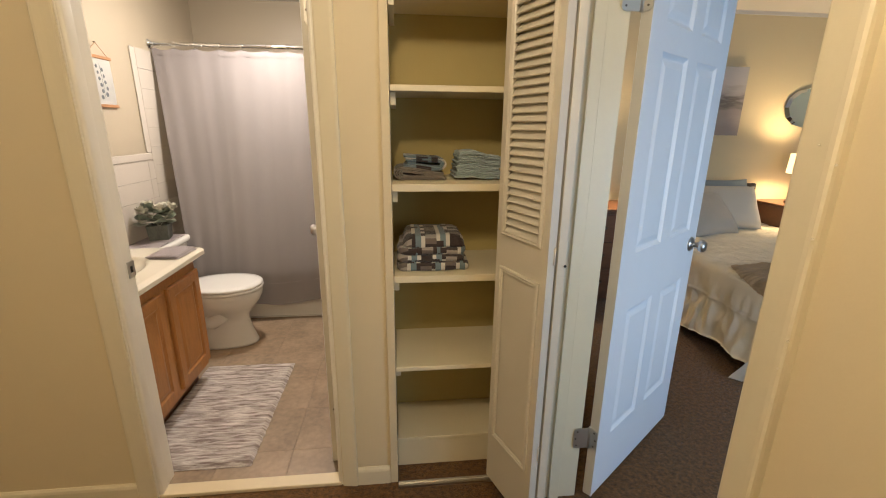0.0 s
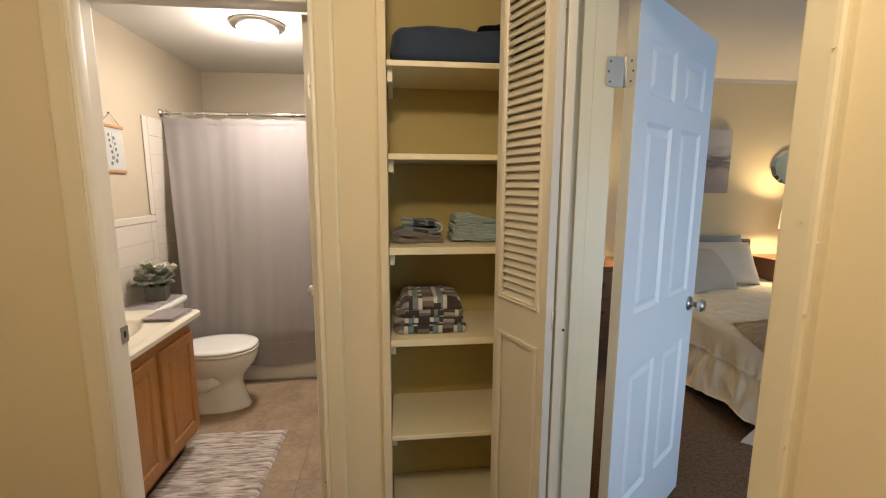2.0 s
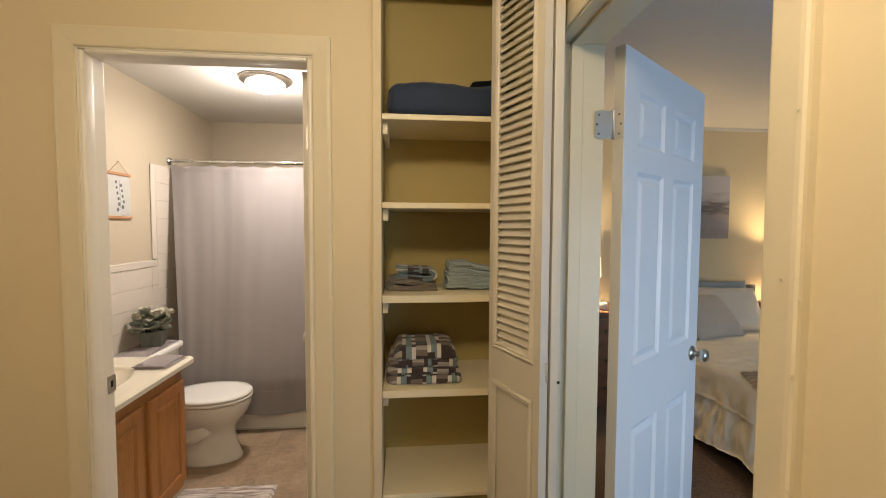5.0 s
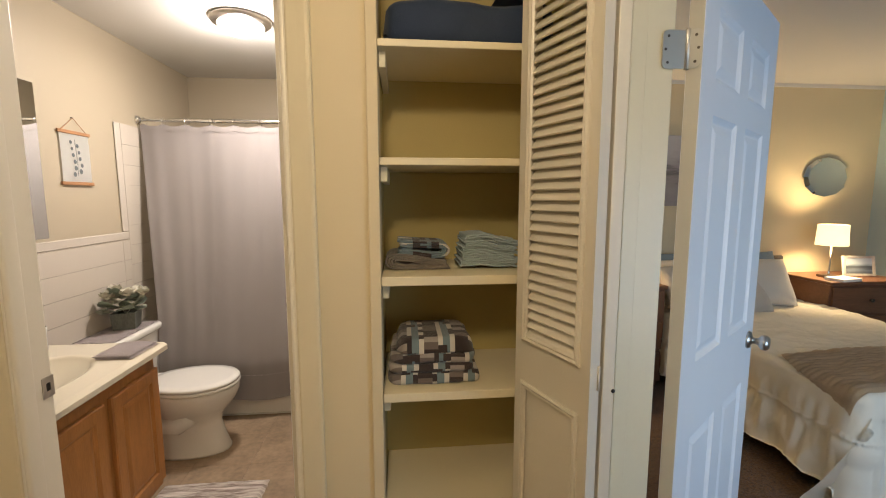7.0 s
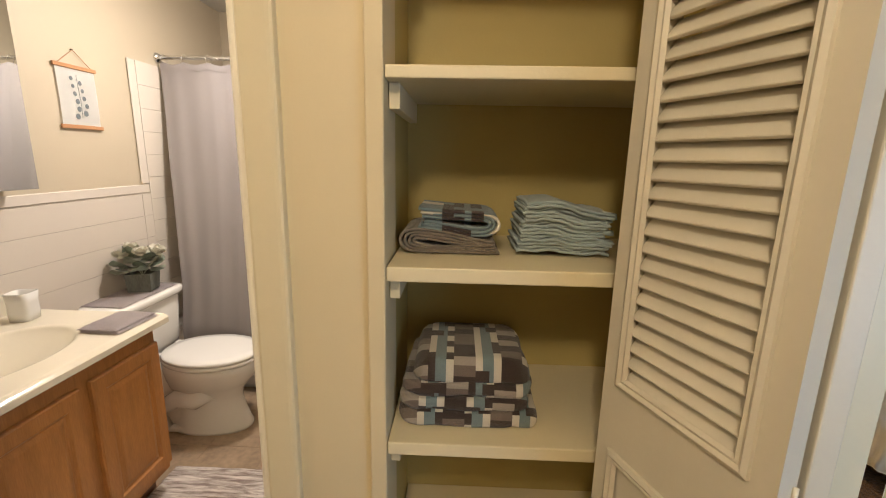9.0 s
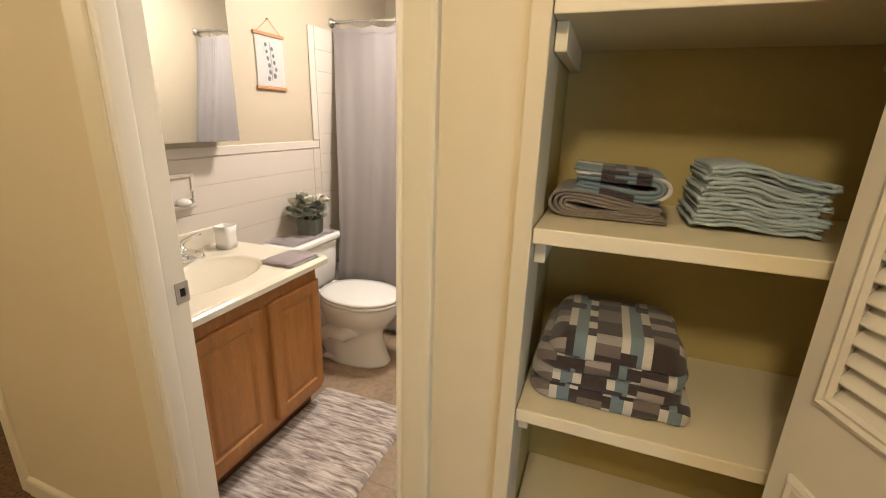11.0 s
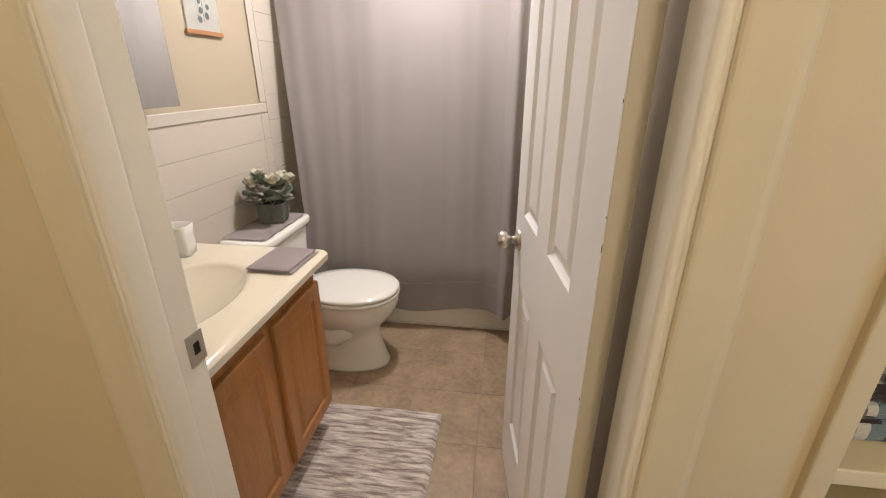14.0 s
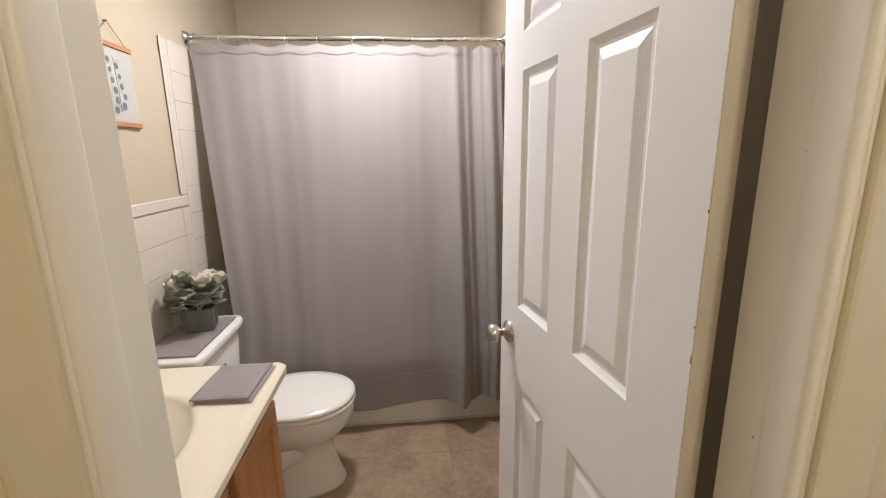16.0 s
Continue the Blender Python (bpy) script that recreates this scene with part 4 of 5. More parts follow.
CREAM, TEAL, BROWN, TAUPE, GREY = (0.60, 0.55, 0.47), (0.165, 0.215, 0.225), (0.050, 0.036, 0.032), (0.16, 0.125, 0.105), (0.33, 0.285, 0.245)
M_PLAID = plaid("blocked_fleece", 0.092, 0.026, ([TAUPE, BROWN, GREY, BROWN], [CREAM, BROWN], [TEAL, TEAL, TEAL, BROWN]), 3.0)
M_PLAID2 = plaid("blocked_towel_cloth", 0.145, 0.040, ([TEAL, CREAM, TEAL], [BROWN, TEAL, BROWN], [TEAL, BROWN]), 4.0)
M_STRIPE = mat("taupe_towel_cloth", (0.24, 0.20, 0.155), 0.95, 0.6, 16, 420, 0.7, amount=0.7, sheen=0.2, spec=0.1)


def ribbon(path, depth, thick, seed=0.0, ny=14, wob=0.003, fringe=0.0):
    """Cloth that follows a path in x, z and runs back along y, with soft round edges in front and behind."""
    pts = [Vector((path[0][0], 0, path[0][1]))]
    for a, b in zip(path, path[1:]):
        pts += [Vector((a[0] + (b[0] - a[0]) * k, 0, a[1] + (b[1] - a[1]) * k)) for k in (0.5, 1.0)]
    bm = bmesh.new()
    grid = []
    for i, p in enumerate(pts):
        d = (pts[min(i + 1, len(pts) - 1)] - pts[max(i - 1, 0)]).normalized()
        nrm = Vector((-d.z, 0, d.x))
        loop = []
        # across the cloth: front edge, upper face, back edge, lower face
        cross = [(0.0, 0.0)] + [(j / ny, 1.0) for j in range(ny + 1)] + [(1.0, 0.0)] + [(1 - j / ny, -1.0) for j in range(ny + 1)]
        for v, side in cross:
            w = wob * fbm((p.x * 16, v * 4, p.z * 30 + seed))
            y = v * depth + 0.004 * fbm((p.x * 20, p.z * 60, seed)) + fringe * fbm((p.x * 160, seed * 3, 1))
            y += (-0.42 if v == 0 else 0.42) * thick if side == 0 else 0.0
            q = p + Vector((w, y, w * 0.6)) + nrm * (side * thick / 2)
            loop.append(bm.verts.new(q))
        grid.append(loop)
    n = len(grid[0])
    for a, b in zip(grid, grid[1:]):
        for k in range(n):
            bm.faces.new((a[k], a[(k + 1) % n], b[(k + 1) % n], b[k]))
    for ring in (grid[0], grid[-1]):
        for j in range(1, ny + 1):
            bm.faces.new((ring[j], ring[j + 1], ring[n - j - 1], ring[n - j]))
        bm.faces.new((ring[0], ring[1], ring[n - 1]))
        bm.faces.new((ring[ny + 1], ring[ny + 2], ring[ny + 3]))
    bmesh.ops.recalc_face_normals(bm, faces=bm.faces)
    return bm


def cloth_block(w, d, h, taper, seed, droop=0.0, n=26):
    """A soft folded layer: rounded front and sides, open wavy edges."""
    rings = []
    for j in range(9):
        k = j / 8
        a = math.pi * (k - 0.5)
        grow, z = math.cos(a) ** 0.45 if abs(math.cos(a)) > 1e-6 else 0.0, h / 2 + h / 2 * math.sin(a)
        ring = superring(w / 2, d / 2, (w / 2 - 0.015 * (1 - grow)) * (1 - taper * k) - 0.004, (d / 2 - 0.015 * (1 - grow)) * (1 - taper * k) - 0.004, z, 64, 7)
        rings.append([p + Vector((0.006 * fbm((p.x * 18, p.y * 18, seed)), 0.006 * fbm((p.x * 20, p.y * 20, seed + 3)), 0.0045 * fbm((p.x * 12, p.y * 12, seed * 0.2 + 7)) - droop * max(0, (p.x / w - 0.8)))) for p in ring])
    return loft(rings)


bk = thing("folded_blanket", "plaid fleece blanket in brown, cream and teal, folded in a pile", "blanket", (-0.017, 1.520, 0.909))
z = 0.0
for k, (w, d, h, tp) in enumerate(((0.284, 0.250, 0.036, 0.0), (0.262, 0.240, 0.027, 0.0), (0.266, 0.240, 0.028, 0.02), (0.256, 0.232, 0.048, 0.20))):
    o = part("fold", cloth_block(w, d, h, tp, 2.0 + k * 4, 0.02), M_PLAID, bk, "", True)
    o.location = (0.003 * k + (0.010 if k == 3 else 0), 0.003 * k, z)
    z += h * 0.97

sk = thing("towel_stack", "pale aqua washcloths stacked on the closet shelf", "towels", (0.205, 1.588, 1.2422))
rnd = random.Random(3)
sk.scale = (1, 1, 0.95)
z = 0.0


def arc(cx, cz, r, a0, a1, n=7, sx=1.0):
    return [(cx + sx * r * math.cos(radians(a0 + (a1 - a0) * i / n)), cz + r * math.sin(radians(a0 + (a1 - a0) * i / n))) for i in range(n + 1)]


# taupe towel: nested folds with the round side at one end, tails running flat to the other
lt = thing("rolled_towel", "taupe towel folded flat on the closet shelf", "towel", (-0.017, 1.584, 1.2422))
lt.scale = (1, 1, 0.88)
for k in range(4):
    r = 0.0245 - 0.0062 * k
    low, high = 0.0038 + 0.0058 * k, 0.0528 - 0.0066 * k
    tail = 0.192 - 0.004 * k
    path = [(tail - 0.03 * i, low * (1 - 0.10 * i) + 0.010 * k * 0 + 0.0005 * i) for i in range(5)][:5]
    path += arc(0.030 + 0.002 * k, 0.0285, r, 268, 92, 10, 1.15)
    path += [(0.060, high - 0.001), (0.090, high - 0.006), (0.120, high - 0.013 + 0.001 * k), (0.150, high - 0.020 + 0.003 * k), (tail - 0.010, high - 0.026 + 0.0045 * k)]
    part("fold", ribbon(path, 0.145, 0.0056, 3.0 + k, 12, 0.0012), M_STRIPE, lt, "", True)

# blocked towel on top of it: a thick fold turned at the other end
ut = thing("folded_towel", "blue, cream and brown blocked towel folded on a taupe towel", "towel", (-0.002, 1.588, 1.2815))
ut.scale = (1, 1, 0.88)
for k in range(3):
    r = 0.0235 - 0.0075 * k
    path = [(0.022 + 0.006 * k, 0.0125 + 0.007 * k), (0.055, 0.0095 + 0.007 * k), (0.090, 0.003 + 0.007 * k), (0.120, -0.003 + 0.0072 * k)]
    path += arc(0.146, 0.0205, r, -80, 85, 9, 1.2)
    path += [(0.118, 0.0455 - 0.0075 * k), (0.085, 0.047 - 0.0075 * k), (0.050, 0.050 - 0.0078 * k), (0.022 + 0.004 * k, 0.053 - 0.008 * k)]
    part("fold", ribbon(path, 0.140, 0.0070, 8.0 + 1.3 * k, 12, 0.0016), M_PLAID2, ut, "", True)

# washcloths: thin layers that share one slack wave, with frayed ends
for k in range(15):
    h = k / 14
    x0, x1 = 0.006 + 0.010 * h + rnd.uniform(-0.007, 0.004), 0.180 - 0.004 * h + rnd.uniform(-0.012, 0.006)
    path = []
    for i in range(19):
        s = i / 18
        x = x0 + (x1 - x0) * s
        wave = 0.0065 * math.sin(6.5 * s + 0.9 - 1.5 * h) * (0.45 + 0.55 * h) + 0.0035 * math.exp(-((s - 0.42) / 0.16) ** 2) * (1 - h) * 2.2
        drop = -0.016 * h * max(0, s - 0.25) - (0.004 * (s > 0.93)) + (0.004 * h if s < 0.07 else 0)
        path.append((x, 0.0075 + 0.0068 * k + wave + drop + 0.0011 * math.sin(23 * s + 1.7 * k)))
    bm = ribbon(path, 0.150 + rnd.uniform(-0.008, 0.004), 0.0062, 1.7 * k, 12, 0.0016, 0.0022)
    for v in bm.verts:
        if v.co.x > x1 - 0.012:
            v.co.x += 0.003 * math.sin(v.co.y * 420 + k)
    o = part("washcloth", bm, M_AQUA, sk, "", True)
    o.location = (0, rnd.uniform(-0.006, 0.004), 0)

nv = thing("folded_bedding", "navy blue bedding folded on the high closet shelf", "bedding", (CX0 + 0.006, 1.535, 1.8595))
def bolster(u, v):
    """A rolled bundle that thickens towards one end; u runs along it, v round it."""
    a = 2 * math.pi * v
    h = 0.052 + 0.008 * max(0, u - 0.6) / 0.4 + 0.003 * math.sin(6 * u)
    k = max(0.0, 1 - (2 * abs(u - 0.5)) ** 14) ** 0.5
    c, sn = math.cos(a), math.sin(a)
    y = 0.125 + 0.115 * k * math.copysign(abs(c) ** 0.55, c)
    z = h + h * k * math.copysign(abs(sn) ** 0.6, sn) * (1 + 0.05 * fbm((5 * u, 2 * c, 2)))
    return Vector((0.004 + 0.468 * u, y + 0.005 * fbm((7 * u, 3 * c, sn)), z + 0.004 * fbm((9 * u, c * 2, sn * 2 + 4))))


nv.scale = (1.06, 1, 1.32)
part("roll", sheet(48, 40, bolster), M_NAVY, nv, "", True)
part("loose_flap", sheet(24, 16, lambda u, v: Vector((0.30 + 0.16 * u, 0.03 + 0.20 * v, 0.106 + 0.018 * u + 0.006 * math.sin(3.1 * v) + 0.003 * fbm((5 * u, 5 * v, 3)))), 0.006), M_NAVY, nv, "", True)

# ---------- bedroom ----------
BXL, BXR, BYF, BYH, BT = 2.10, 3.36, 1.98, 3.72, 0.60
bed = thing("bed", "bed made with a rumpled white ruffled coverlet, dark base", "bed", (0, 0, 0))
part("base", boxes((BXL + 0.06, BXR - 0.06, BYF + 0.10, BYH, 0.04, 0.26), bevel=0.01), M_BLACK, bed, "dark bed base")
part("mattress", boxes((BXL + 0.03, BXR - 0.03, BYF + 0.05, BYH, 0.26, BT - 0.03), bevel=0.05, seg=4), M_BED, bed)
part("headboard", boxes((BXL - 0.02, BXR + 0.02, BYH + 0.012, BYH + 0.045, 0.05, 0.95), bevel=0.012), M_BLACK, bed, "dark headboard")
HANG = 0.56


def cover(u, v):
    W, Ln = BXR - BXL + 2 * HANG, BYH - BYF + HANG
    sx, sy = u * W - HANG, v * Ln - HANG
    cx, cy = min(max(sx, 0), BXR - BXL), max(sy, 0)
    dx, dy = sx - cx, sy - cy
    d = math.hypot(dx, dy)
    nx, ny = (dx / d, dy / d) if d > 1e-6 else (0, 0)
    r = 0.07
    along = cy if abs(nx) > abs(ny) else cx
    if d < r * 1.57:
        out, z = r * math.sin(d / r), BT - r * (1 - math.cos(d / r))
    else:
        out, z = r, BT - r - (d - r * 1.57)
        out += 0.045 * (d - r * 1.57) / HANG
        fall = min(1, (d - r * 1.57) / 0.2)
        out += fall * (0.006 * math.sin(along * 40 + 4.0 * math.sin(along * 5) + 2 * d) + 0.010 * math.sin(along * 15 + 2 + 5 * d + 2 * math.sin(along * 4)) + 0.024 * fbm((along * 6, d * 5, 2)) + 0.016 * fbm((along * 26, d * 9, 5)))
        if abs(d - 0.26) < 0.010:
            out += 0.010
    floor_z = 0.115 + 0.02 * math.sin(along * 7) if not (abs(nx) > 0.12 and abs(ny) > 0.12 and sx < 0) else 0.014
    if z < floor_z:
        out += (floor_z - z) * (0.9 if floor_z < 0.05 else 0.25)
        z = floor_z + 0.008 * max(0, fbm((sx * 9, sy * 9, 4)))
    puff = 0.016 * fbm((sx * 3.2, sy * 3.2, 1.5)) + 0.008 * fbm((sx * 11, sy * 13, 6)) + 0.004 * fbm((sx * 30, sy * 26, 3)) if d < r else 0
    return Vector((BXL + cx + nx * out, BYF + cy + ny * out, z + puff))


part("coverlet", sheet(230, 220, cover), M_COVER, bed, "rumpled white ruffled coverlet", True)


def trail(u, v):
    """The slack end of the cover, bunched over the foot of the bed and down onto the carpet."""
    a = Vector((2.16, 1.97, 0.57)).lerp(Vector((3.10, 1.96, 0.61)), u)
    b = Vector((1.91, 2.04, 0.016)).lerp(Vector((2.95, 1.54, 0.016)), u)
    p = a.lerp(b, v ** 1.15)
    swell = math.sin(math.pi * min(1, v * 1.05)) * (0.55 + 0.45 * u)
    fold = 0.030 * math.sin(13 * u + 3.2 * v + 1.5 * fbm((3 * u, 2 * v, 4))) + 0.030 * fbm((7 * u, 4 * v, 2)) + 0.012 * fbm((22 * u, 9 * v, 8))
    out = 0.11 * swell + fold * min(1, 5 * v) * (1 - 0.6 * v)
    p += Vector((-0.35 * out, -out, 0.10 * swell * (1 - v) + 0.35 * fold * min(1, 4 * v)))
    p.z = max(p.z, 0.012 + 0.014 * abs(math.sin(17 * u + 2 * v)))
    return p


part("cover_end", sheet(120, 80, trail, 0.006), M_COVER, bed, "slack bunched end of the coverlet", True)


def cushion(w, h, t, seed, n=30):
    bm = bmesh.new()
    def fn(side):
        def g(u, v):
            a, b = 2 * u - 1, 2 * v - 1
            k = max(0, (1 - abs(a) ** 3.2)) ** 0.55 * max(0, (1 - abs(b) ** 3.2)) ** 0.55
            pinch = 1 - 0.07 * (1 - abs(b) ** 2) * abs(a) ** 6
            pz = 1 - 0.07 * (1 - abs(a) ** 2) * abs(b) ** 6
            return Vector((a * w / 2 * pinch, side * t / 2 * k + 0.008 * fbm((a * 2, b * 2, seed)) * k, h / 2 + b * h / 2 * pz))
        return g
    for side in (-1, 1):
        g = [[bm.verts.new(fn(side)(i / n, j / n)) for j in range(n + 1)] for i in range(n + 1)]
        for i in range(n):
            for j in range(n):
                bm.faces.new((g[i][j], g[i + 1][j], g[i + 1][j + 1], g[i][j + 1]))
    bmesh.ops.remove_doubles(bm, verts=bm.verts, dist=0.001)
    bmesh.ops.recalc_face_normals(bm, faces=bm.faces)
    return bm


def pillow(label, w, h, t, at, lean, rz, material, seed):
    ob = thing("pillow", label, "pillow", at)
    ob.matrix_basis = pose(*at, -lean, 0, rz)
    part("cushion", cushion(w, h, t, seed), material, ob, "", True)
    return ob


pillow("slate blue pillow leaning on the headboard", 0.58, 0.42, 0.17, (2.40, 3.59, BT), 22, 3, M_PILLOWBLUE, 1)
pillow("slate blue pillow leaning on the headboard", 0.56, 0.42, 0.17, (2.96, 3.59, BT), 20, -4, M_PILLOWBLUE, 2)
pillow("white pillow propped against a blue pillow", 0.56, 0.40, 0.20, (2.36, 3.40, BT), 28, 5, M_BED, 3)
pillow("pale grey linen pillow propped against a blue pillow", 0.60, 0.41, 0.21, (2.86, 3.38, BT), 32, -9, M_PILLOWPALE, 4)
pillow("grey linen cushion leaning on a pale pillow", 0.50, 0.42, 0.20, (2.60, 3.16, BT - 0.005), 44, 13, M_PILLOW, 5)
pillow("grey linen cushion leaning on a white pillow", 0.46, 0.40, 0.18, (2.26, 3.24, BT), 36, 12, M_PILLOW, 6)

th = thing("throw_blanket", "taupe knitted throw draped over the foot of the bed", "throw", (0, 0, 0))


def throw(u, v):
    x, y = BXL - 0.17 + 0.15 * v * (1 - u) + u * 1.45, BYF - 0.06 + 0.08 * u + v * (0.46 + 0.04 * u)
    p = cover((x - BXL + HANG) / (BXR - BXL + 2 * HANG), (y - BYF + HANG) / (BYH - BYF + HANG))
    return p + Vector((0, 0, 0.012 + 0.006 * fbm((x * 8, y * 8, 9)) + 0.003 * math.sin(y * 210)))


part("knit", sheet(80, 60, throw, 0.012), M_THROW, th, "", True)


def nightstand(x0, x1):
    ns = thing("nightstand", "reddish brown wooden nightstand with three drawers", "nightstand", ((x0 + x1) / 2, 3.54, 0), group="bedroom nightstands")
    w = (x1 - x0) / 2
    part("body", boxes((-w + 0.01, w - 0.01, -0.22, 0.23, 0.04, 0.768), bevel=0.003), M_DARKWOOD, ns)
    part("top", boxes((-w, w, -0.24, 0.235, 0.769, 0.795), bevel=0.006), M_DARKWOOD, ns)
    part("plinth", boxes((-w + 0.03, w - 0.03, -0.20, 0.22, 0.0, 0.039)), M_DARKWOOD, ns)
    for z in (0.07, 0.305, 0.54):
        dr = part("drawer", boxes((-w + 0.03, w - 0.03, -0.238, -0.221, z, z + 0.21), bevel=0.004), M_DARKWOOD, ns)
        part("knob", lathe([(0.0005, -0.238), (0.006, -0.238), (0.006, -0.250), (0.015, -0.256), (0.015, -0.262), (0.0005, -0.266)], 16, "y", (0, 0, z + 0.105)), M_BRONZE, dr, "dark knob", True)


nightstand(3.385, 4.10)
nightstand(1.36, 2.03)


def table_lamp(x, y):
    tl = thing("table_lamp", "lit table lamp with white drum shade and metal stem", "lamp", (x, y, 0.7955), group="bedside lamps")
    part("base", boxes((-0.055, 0.055, -0.055, 0.055, 0.0, 0.022), bevel=0.004), M_BRONZE, tl, "dark square base")
    part("stem", lathe([(0.0005, 0.022), (0.010, 0.022), (0.0065, 0.035), (0.0065, 0.30), (0.0005, 0.30)], 14), M_CHROME, tl, "chrome stem", True)
    bm = bmesh.new()
    rings = [[bm.verts.new((r * math.cos(2 * math.pi * k / 40), r * math.sin(2 * math.pi * k / 40), z)) for k in range(40)] for r, z in ((0.108, 0.270), (0.100, 0.440), (0.098, 0.440), (0.106, 0.270))]
    for a, b in zip(rings, rings[1:] + rings[:1]):
        for k in range(40):
            bm.faces.new((a[k], a[(k + 1) % 40], b[(k + 1) % 40], b[k]))
    bmesh.ops.recalc_face_normals(bm, faces=bm.faces)
    part("shade", bm, M_SHADE, tl, "lit white drum shade", True)


table_lamp(3.57, 3.50)
table_lamp(1.62, 3.50)
bkk = thing("book", "closed white notebook on the nightstand", "book", (3.56, 3.37, 0.7955), 8)
part("cover", boxes((-0.10, 0.10, -0.07, 0.07, 0, 0.022), bevel=0.002), M_PAPER, bkk)
fr = thing("photo_frame", "small framed landscape photo standing on the nightstand", "photo frame", (3.88, 3.52, 0.797), -8)
fr.matrix_basis = pose(3.88, 3.52, 0.797, -10, 0, -8)
part("frame", boxes((-0.13, -0.11, -0.01, 0.01, 0, 0.17), (0.11, 0.13, -0.01, 0.01, 0, 0.17), (-0.11, 0.11, -0.01, 0.01, 0.15, 0.17), (-0.11, 0.11, -0.01, 0.01, 0, 0.02), bevel=0.002), M_PILLOW, fr)


def view_picture(name, low, mid, high, z0, z1):
    m = mat(name, mid, 0.6, 0.8, 6, 60, 0.05)
    nt, N, L = m.node_tree, m.node_tree.nodes, m.node_tree.links
    tc, sep, mr, nz = N.new("ShaderNodeTexCoord"), N.new("ShaderNodeSeparateXYZ"), N.new("ShaderNodeMapRange"), N.new("ShaderNodeTexNoise")
    mp = N.new("ShaderNodeMapping")
    mp.inputs["Scale"].default_value = (3, 3, 14)
    L.new(tc.outputs["Object"], mp.inputs["Vector"])
    L.new(mp.outputs[0], nz.inputs["Vector"])
    nz.inputs["Scale"].default_value, nz.inputs["Detail"].default_value = 1.6, 8
    L.new(tc.outputs["Object"], sep.inputs[0])
    mr.inputs["From Min"].default_value, mr.inputs["From Max"].default_value = z0, z1
    L.new(sep.outputs["Z"], mr.inputs["Value"])
    ad = N.new("ShaderNodeMath")
    ad.operation = "MULTIPLY_ADD"
    ad.inputs[1].default_value = 0.5
    L.new(nz.outputs["Fac"], ad.inputs[0])
    L.new(mr.outputs[0], ad.inputs[2])
    ramp = N.new("ShaderNodeValToRGB")
    els = ramp.color_ramp.elements
    els[0].position, els[0].color = 0.30, (*low, 1)
    els[1].position, els[1].color = 0.95, (*high, 1)
    for pos, c in ((0.48, tuple(0.5 * a + 0.5 * b for a, b in zip(low, mid))), (0.60, low), (0.72, tuple(0.35 * k for k in mid)), (0.80, mid)):
        e = els.new(pos)
        e.color = (*c, 1)
    L.new(ad.outputs[0], ramp.inputs["Fac"])
    L.new(ramp.outputs["Color"], N["Principled BSDF"].inputs["Base Color"])
    return m


part("photo", boxes((-0.11, 0.11, -0.004, 0.006, 0.02, 0.15)), view_picture("blue_landscape_photo", (0.10, 0.12, 0.14), (0.30, 0.38, 0.45), (0.55, 0.62, 0.68), 0.02, 0.15), fr)
cv = thing("canvas_picture", "grey beach landscape canvas above the bed", "picture", (2.66, EY - 0.032, 1.385))
part("canvas", boxes((-0.45, 0.45, 0, 0.030, 0, 0.585), bevel=0.003), view_picture("grey_beach_print", (0.30, 0.27, 0.26), (0.36, 0.33, 0.34), (0.46, 0.44, 0.46), 0.0, 0.62), cv)
mr_ = thing("wall_mirror", "oval scalloped frameless mirror on the bedroom wall", "mirror", (3.765, EY - 0.001, 1.635))


def scallop(r, y):
    out = []
    for i in range(120):
        a = 2 * math.pi * i / 120
        k = 1 - 0.035 * abs(math.sin(6 * a)) ** 0.6
        out.append(Vector((0.222 * r * k * math.cos(a), y, 0.172 * r * k * math.sin(a))))
    return out


part("backing", loft([scallop(0.95, 0.0), scallop(0.95, -0.010)]), M_BLACK, mr_)
part("glass", loft([scallop(1.0, -0.0105), scallop(1.0, -0.012), scallop(0.85, -0.026)]), M_MIRROR, mr_, "bevelled mirror glass")
cd = thing("candle_glass", "small clear glass candle holder on the nightstand", "candle", (1.72, 3.42, 0.7955))
part("jar", lathe([(0.0005, 0), (0.03, 0), (0.038, 0.03), (0.034, 0.062), (0.031, 0.062), (0.034, 0.03), (0.026, 0.006), (0.0005, 0.006)], 20), M_PORC, cd, "", True)
crown = setting("trim_bed_ceiling", boxes((RX + RT, EX, EY - 0.012, EY, CEIL - 0.03, CEIL), bevel=0.003), M_CEIL, "narrow white strip where wall meets ceiling", "trim")

# ---------- tiles last ----------
TT = 0.006
tw = setting("wall_tile_backing", boxes((LX, LX + 0.003, FY + FT, 3.178, 0, 1.240), (LX, LX + 0.003, 3.178, BY, 0, 1.905)), M_GROUT, "white glazed wall tile in long courses", "tile")
shared = {}


def tile(name, w, h, bev, material, parent, x, y, z, thin=TT):
    """A tile on the left bath wall, w along y and h along z."""
    key = (name, round(w, 4), round(h, 4))
    if key not in shared:
        bm = boxes((0, thin, 0, w, 0, h), bevel=bev, seg=1)
        o = part(name, bm, material, parent)
        shared[key] = o.data
    else:
        o = new(name, shared[key])
        o.parent = parent
    o.location = (x, y, z)
    return o


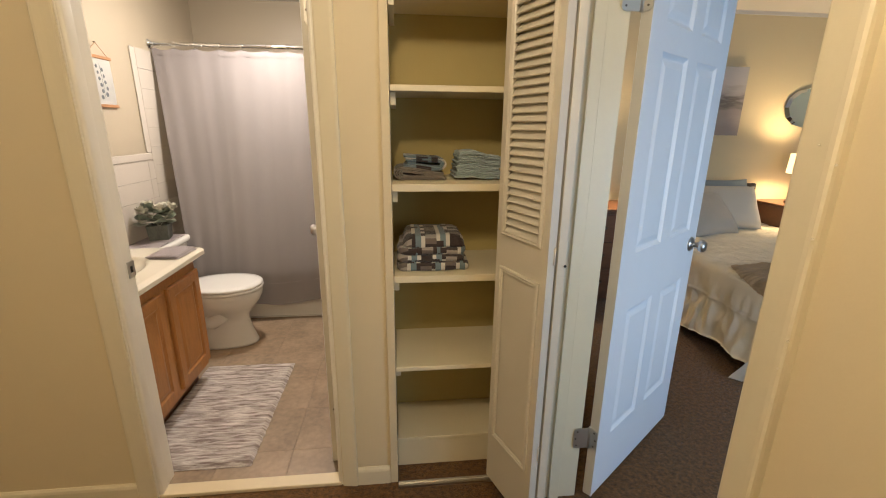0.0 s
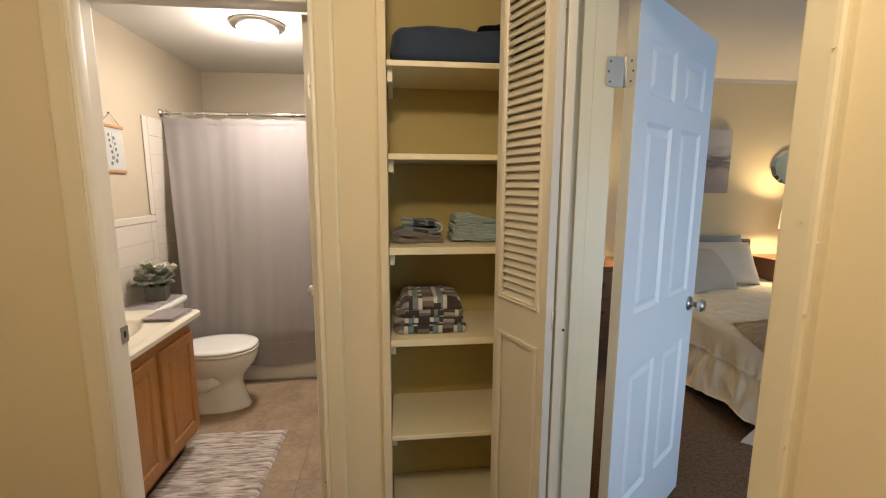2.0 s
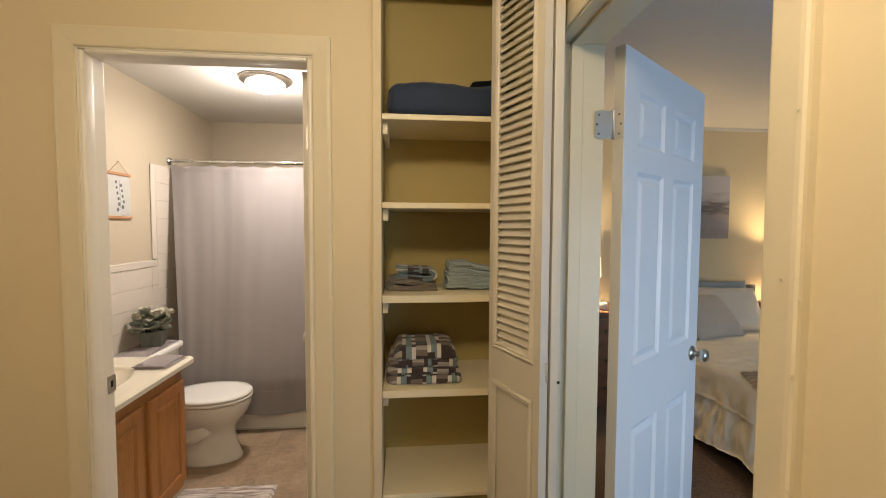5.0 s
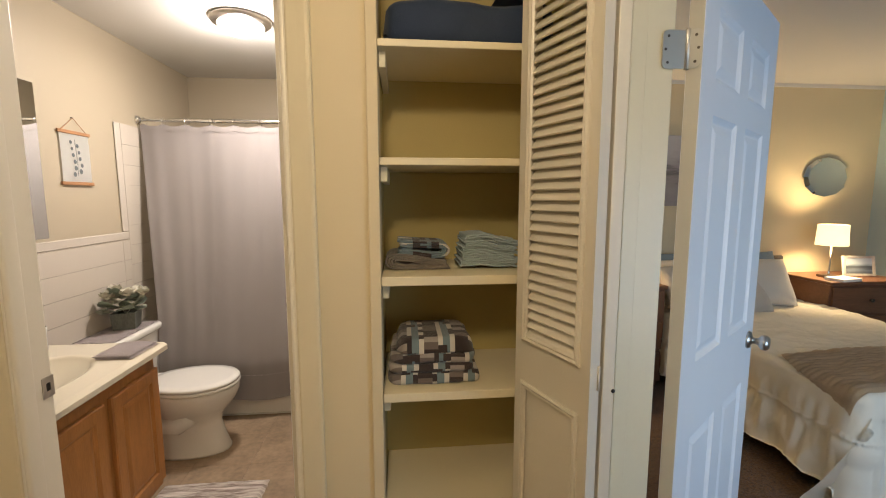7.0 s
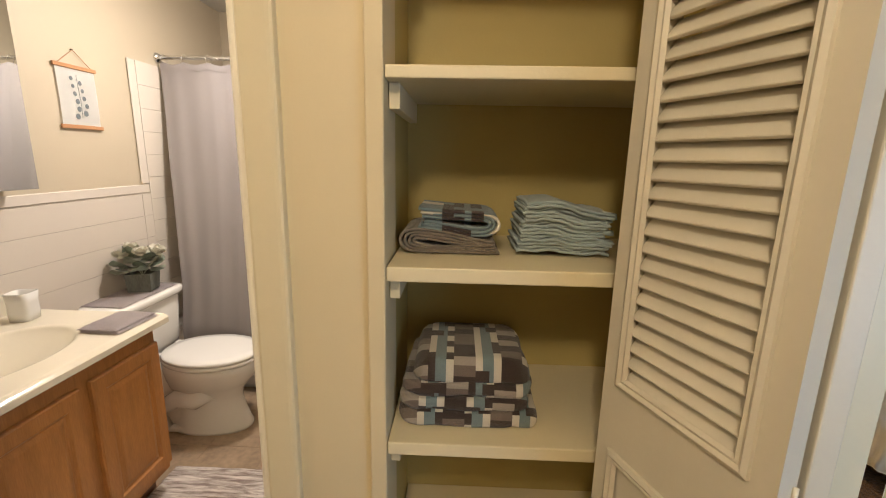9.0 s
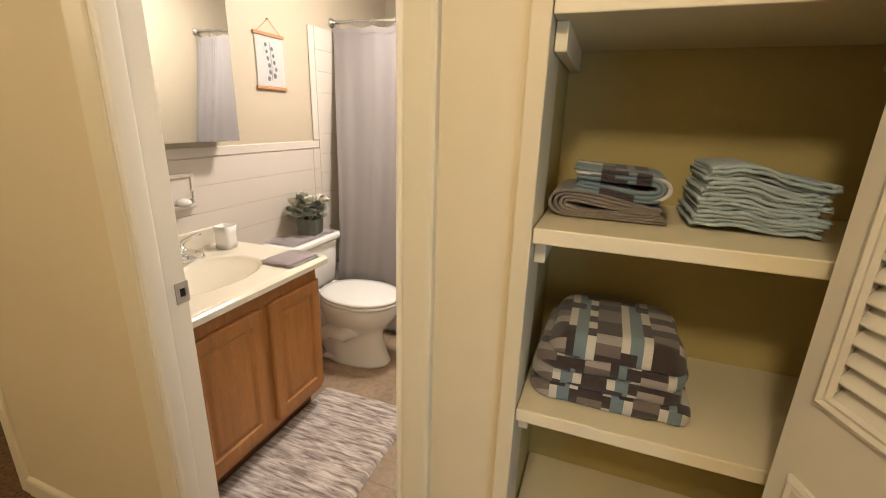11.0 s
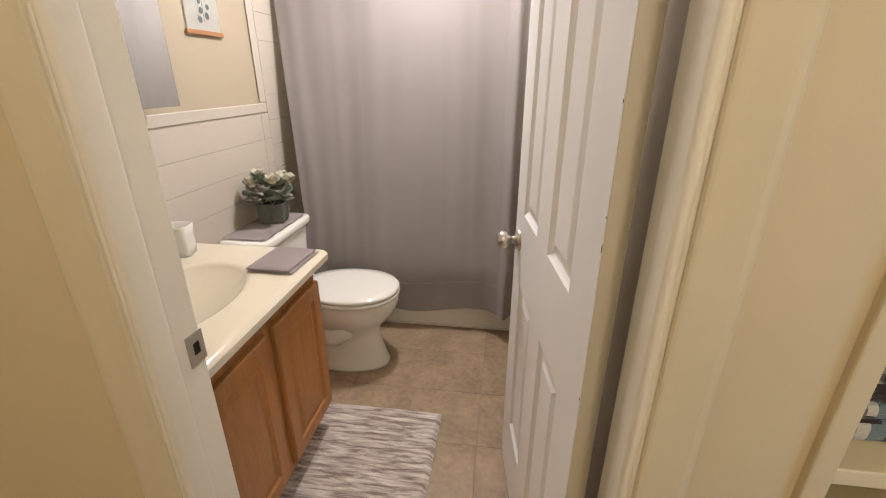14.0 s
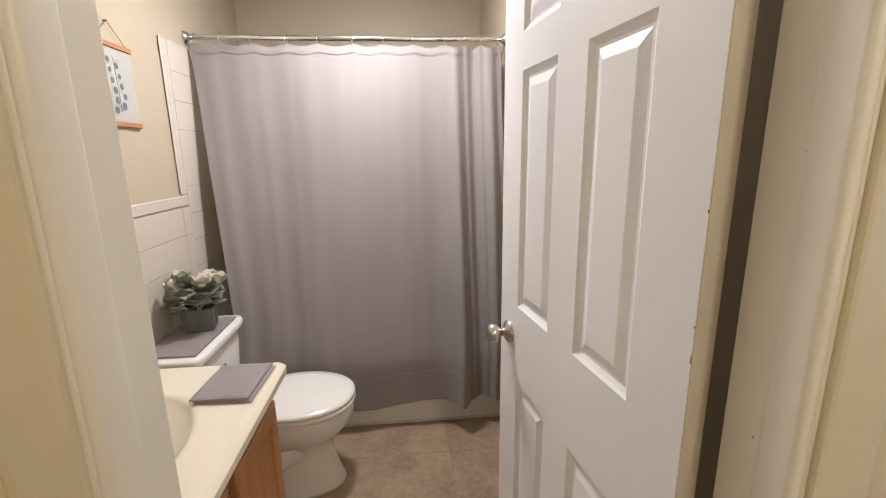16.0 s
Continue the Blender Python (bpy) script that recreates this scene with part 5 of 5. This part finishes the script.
CO, J, LEN = 0.1245, 0.0011, 1.60
for r in range(10):
    z1 = 1.193 - r * CO
    z0 = max(z1 - CO + J, 0.002)
    if z1 < 0.02:
        break
    y = FY + FT + 0.002
    first = LEN
    while y < 3.110:
        w = min(first, 3.110 - y)
        tile("tile", w - 0.0008, z1 - z0, 0.0007, M_TILE, tw, LX + 0.0032, y, z0)
        y, first = y + w, LEN
tile("border_tile", 3.178 - (FY + FT) - 0.004, 0.047, 0.004, M_TILE, tw, LX + 0.0032, FY + FT + 0.002, 1.197, 0.0075)
tile("border_tile", 0.055, 1.905 - 1.246, 0.004, M_TILE, tw, LX + 0.0032, 3.122, 1.2465, 0.0075)
for r in range(16):
    z1 = 1.905 - r * CO
    if z1 < 0.03:
        break
    z0 = max(z1 - CO + J, 0.002)
    for a, b in ((3.180, 3.60), (3.60, BY - 0.002)):
        tile("tile", b - a - 0.0008, z1 - z0, 0.0007, M_TILE, tw, LX + 0.0032, a, z0)
for r in range(10):
    z1 = 1.193 - r * CO
    if z1 < 0.02:
        break
    z0 = max(z1 - CO + J, 0.002)
    tile("tile", 0.066, z1 - z0, 0.0007, M_TILE, tw, LX + 0.0032, 3.112, z0)

fb = bpy.data.objects["floor_bath"]
fshared = {}
xs = [LX] + [-0.50 + FT0 * k for k in (-3, -2, -1, 0, 1)] + [RB]
ys = [FY + 0.057] + [2.01 + FT0 * k for k in (-1, 0, 1, 2, 3)] + [3.175]
for a, b in zip(xs, xs[1:]):
    for c, d in zip(ys, ys[1:]):
        if b - a < 0.02 or d - c < 0.02:
            continue
        key = (round(b - a, 3), round(d - c, 3))
        if key not in fshared:
            o = part("floor_tile", boxes((0.0005, b - a - 0.0005, 0.0005, d - c - 0.0005, -0.0038, 0.0), bevel=0.0008, seg=1), M_FLOORTILE, fb)
            fshared[key] = o.data
        else:
            o = new("floor_tile", fshared[key])
            o.parent = fb
        o.location = (a, c, 0)

# ---------- wear ----------
M_CHIP = mat("bare_chipped_wood", (0.10, 0.065, 0.04), 0.8, 0.6, 40, 200, 0.1)
M_FILL = mat("white_filler", (0.76, 0.70, 0.56), 0.7, 0.95, 40, 200, 0.1)
casing = bpy.data.objects["trim_bedroom_door"]
for y, z, r in ((0.487, 1.617, 0.0032), (0.501, 1.412, 0.0026), (0.473, 1.390, 0.0030), (0.479, 1.298, 0.0028), (0.477, 1.157, 0.0030), (0.482, 1.113, 0.0024), (0.476, 0.62, 0.003), (0.48, 1.86, 0.003)):
    part("nail_mark", lathe([(0.0005, -0.002), (0.6 * r, -0.002), (0.55 * r, -0.0002), (0.0005, 0.0001)], 10, "x", (RX - 0.0172, y, z)), M_FILL, casing, "", True)
jamb = bpy.data.objects["jamb_bath_door"]
for y, z in ((1.542, 1.404), (1.552, 1.057)):
    part("nail_mark", lathe([(0.0005, 0.001), (0.0013, 0.001), (0.0012, -0.0003), (0.0005, -0.0005)], 8, "x", (BX1, y, z)), M_CHIP, jamb, "", True)
rnd = random.Random(11)
for z, h in ((1.171, 0.006), (1.322, 0.008), (1.125, 0.020), (0.86, 0.010)):
    w = rnd.uniform(0.0006, 0.0011)
    pts = [(-0.0006 if k % 2 else 0.0008, 0.0352, 0) for k in range(2)]
    part("chip", loft([[Vector((w * (0.4 + 0.6 * rnd.random()) * math.cos(a), 0.0345 + o, z + h * 0.35 * math.sin(a) * (0.7 + 0.3 * rnd.random()))) for a in [2 * math.pi * k / 9 for k in range(9)]] for o in (0.0, 0.0009)]), M_CHIP, bath_door)
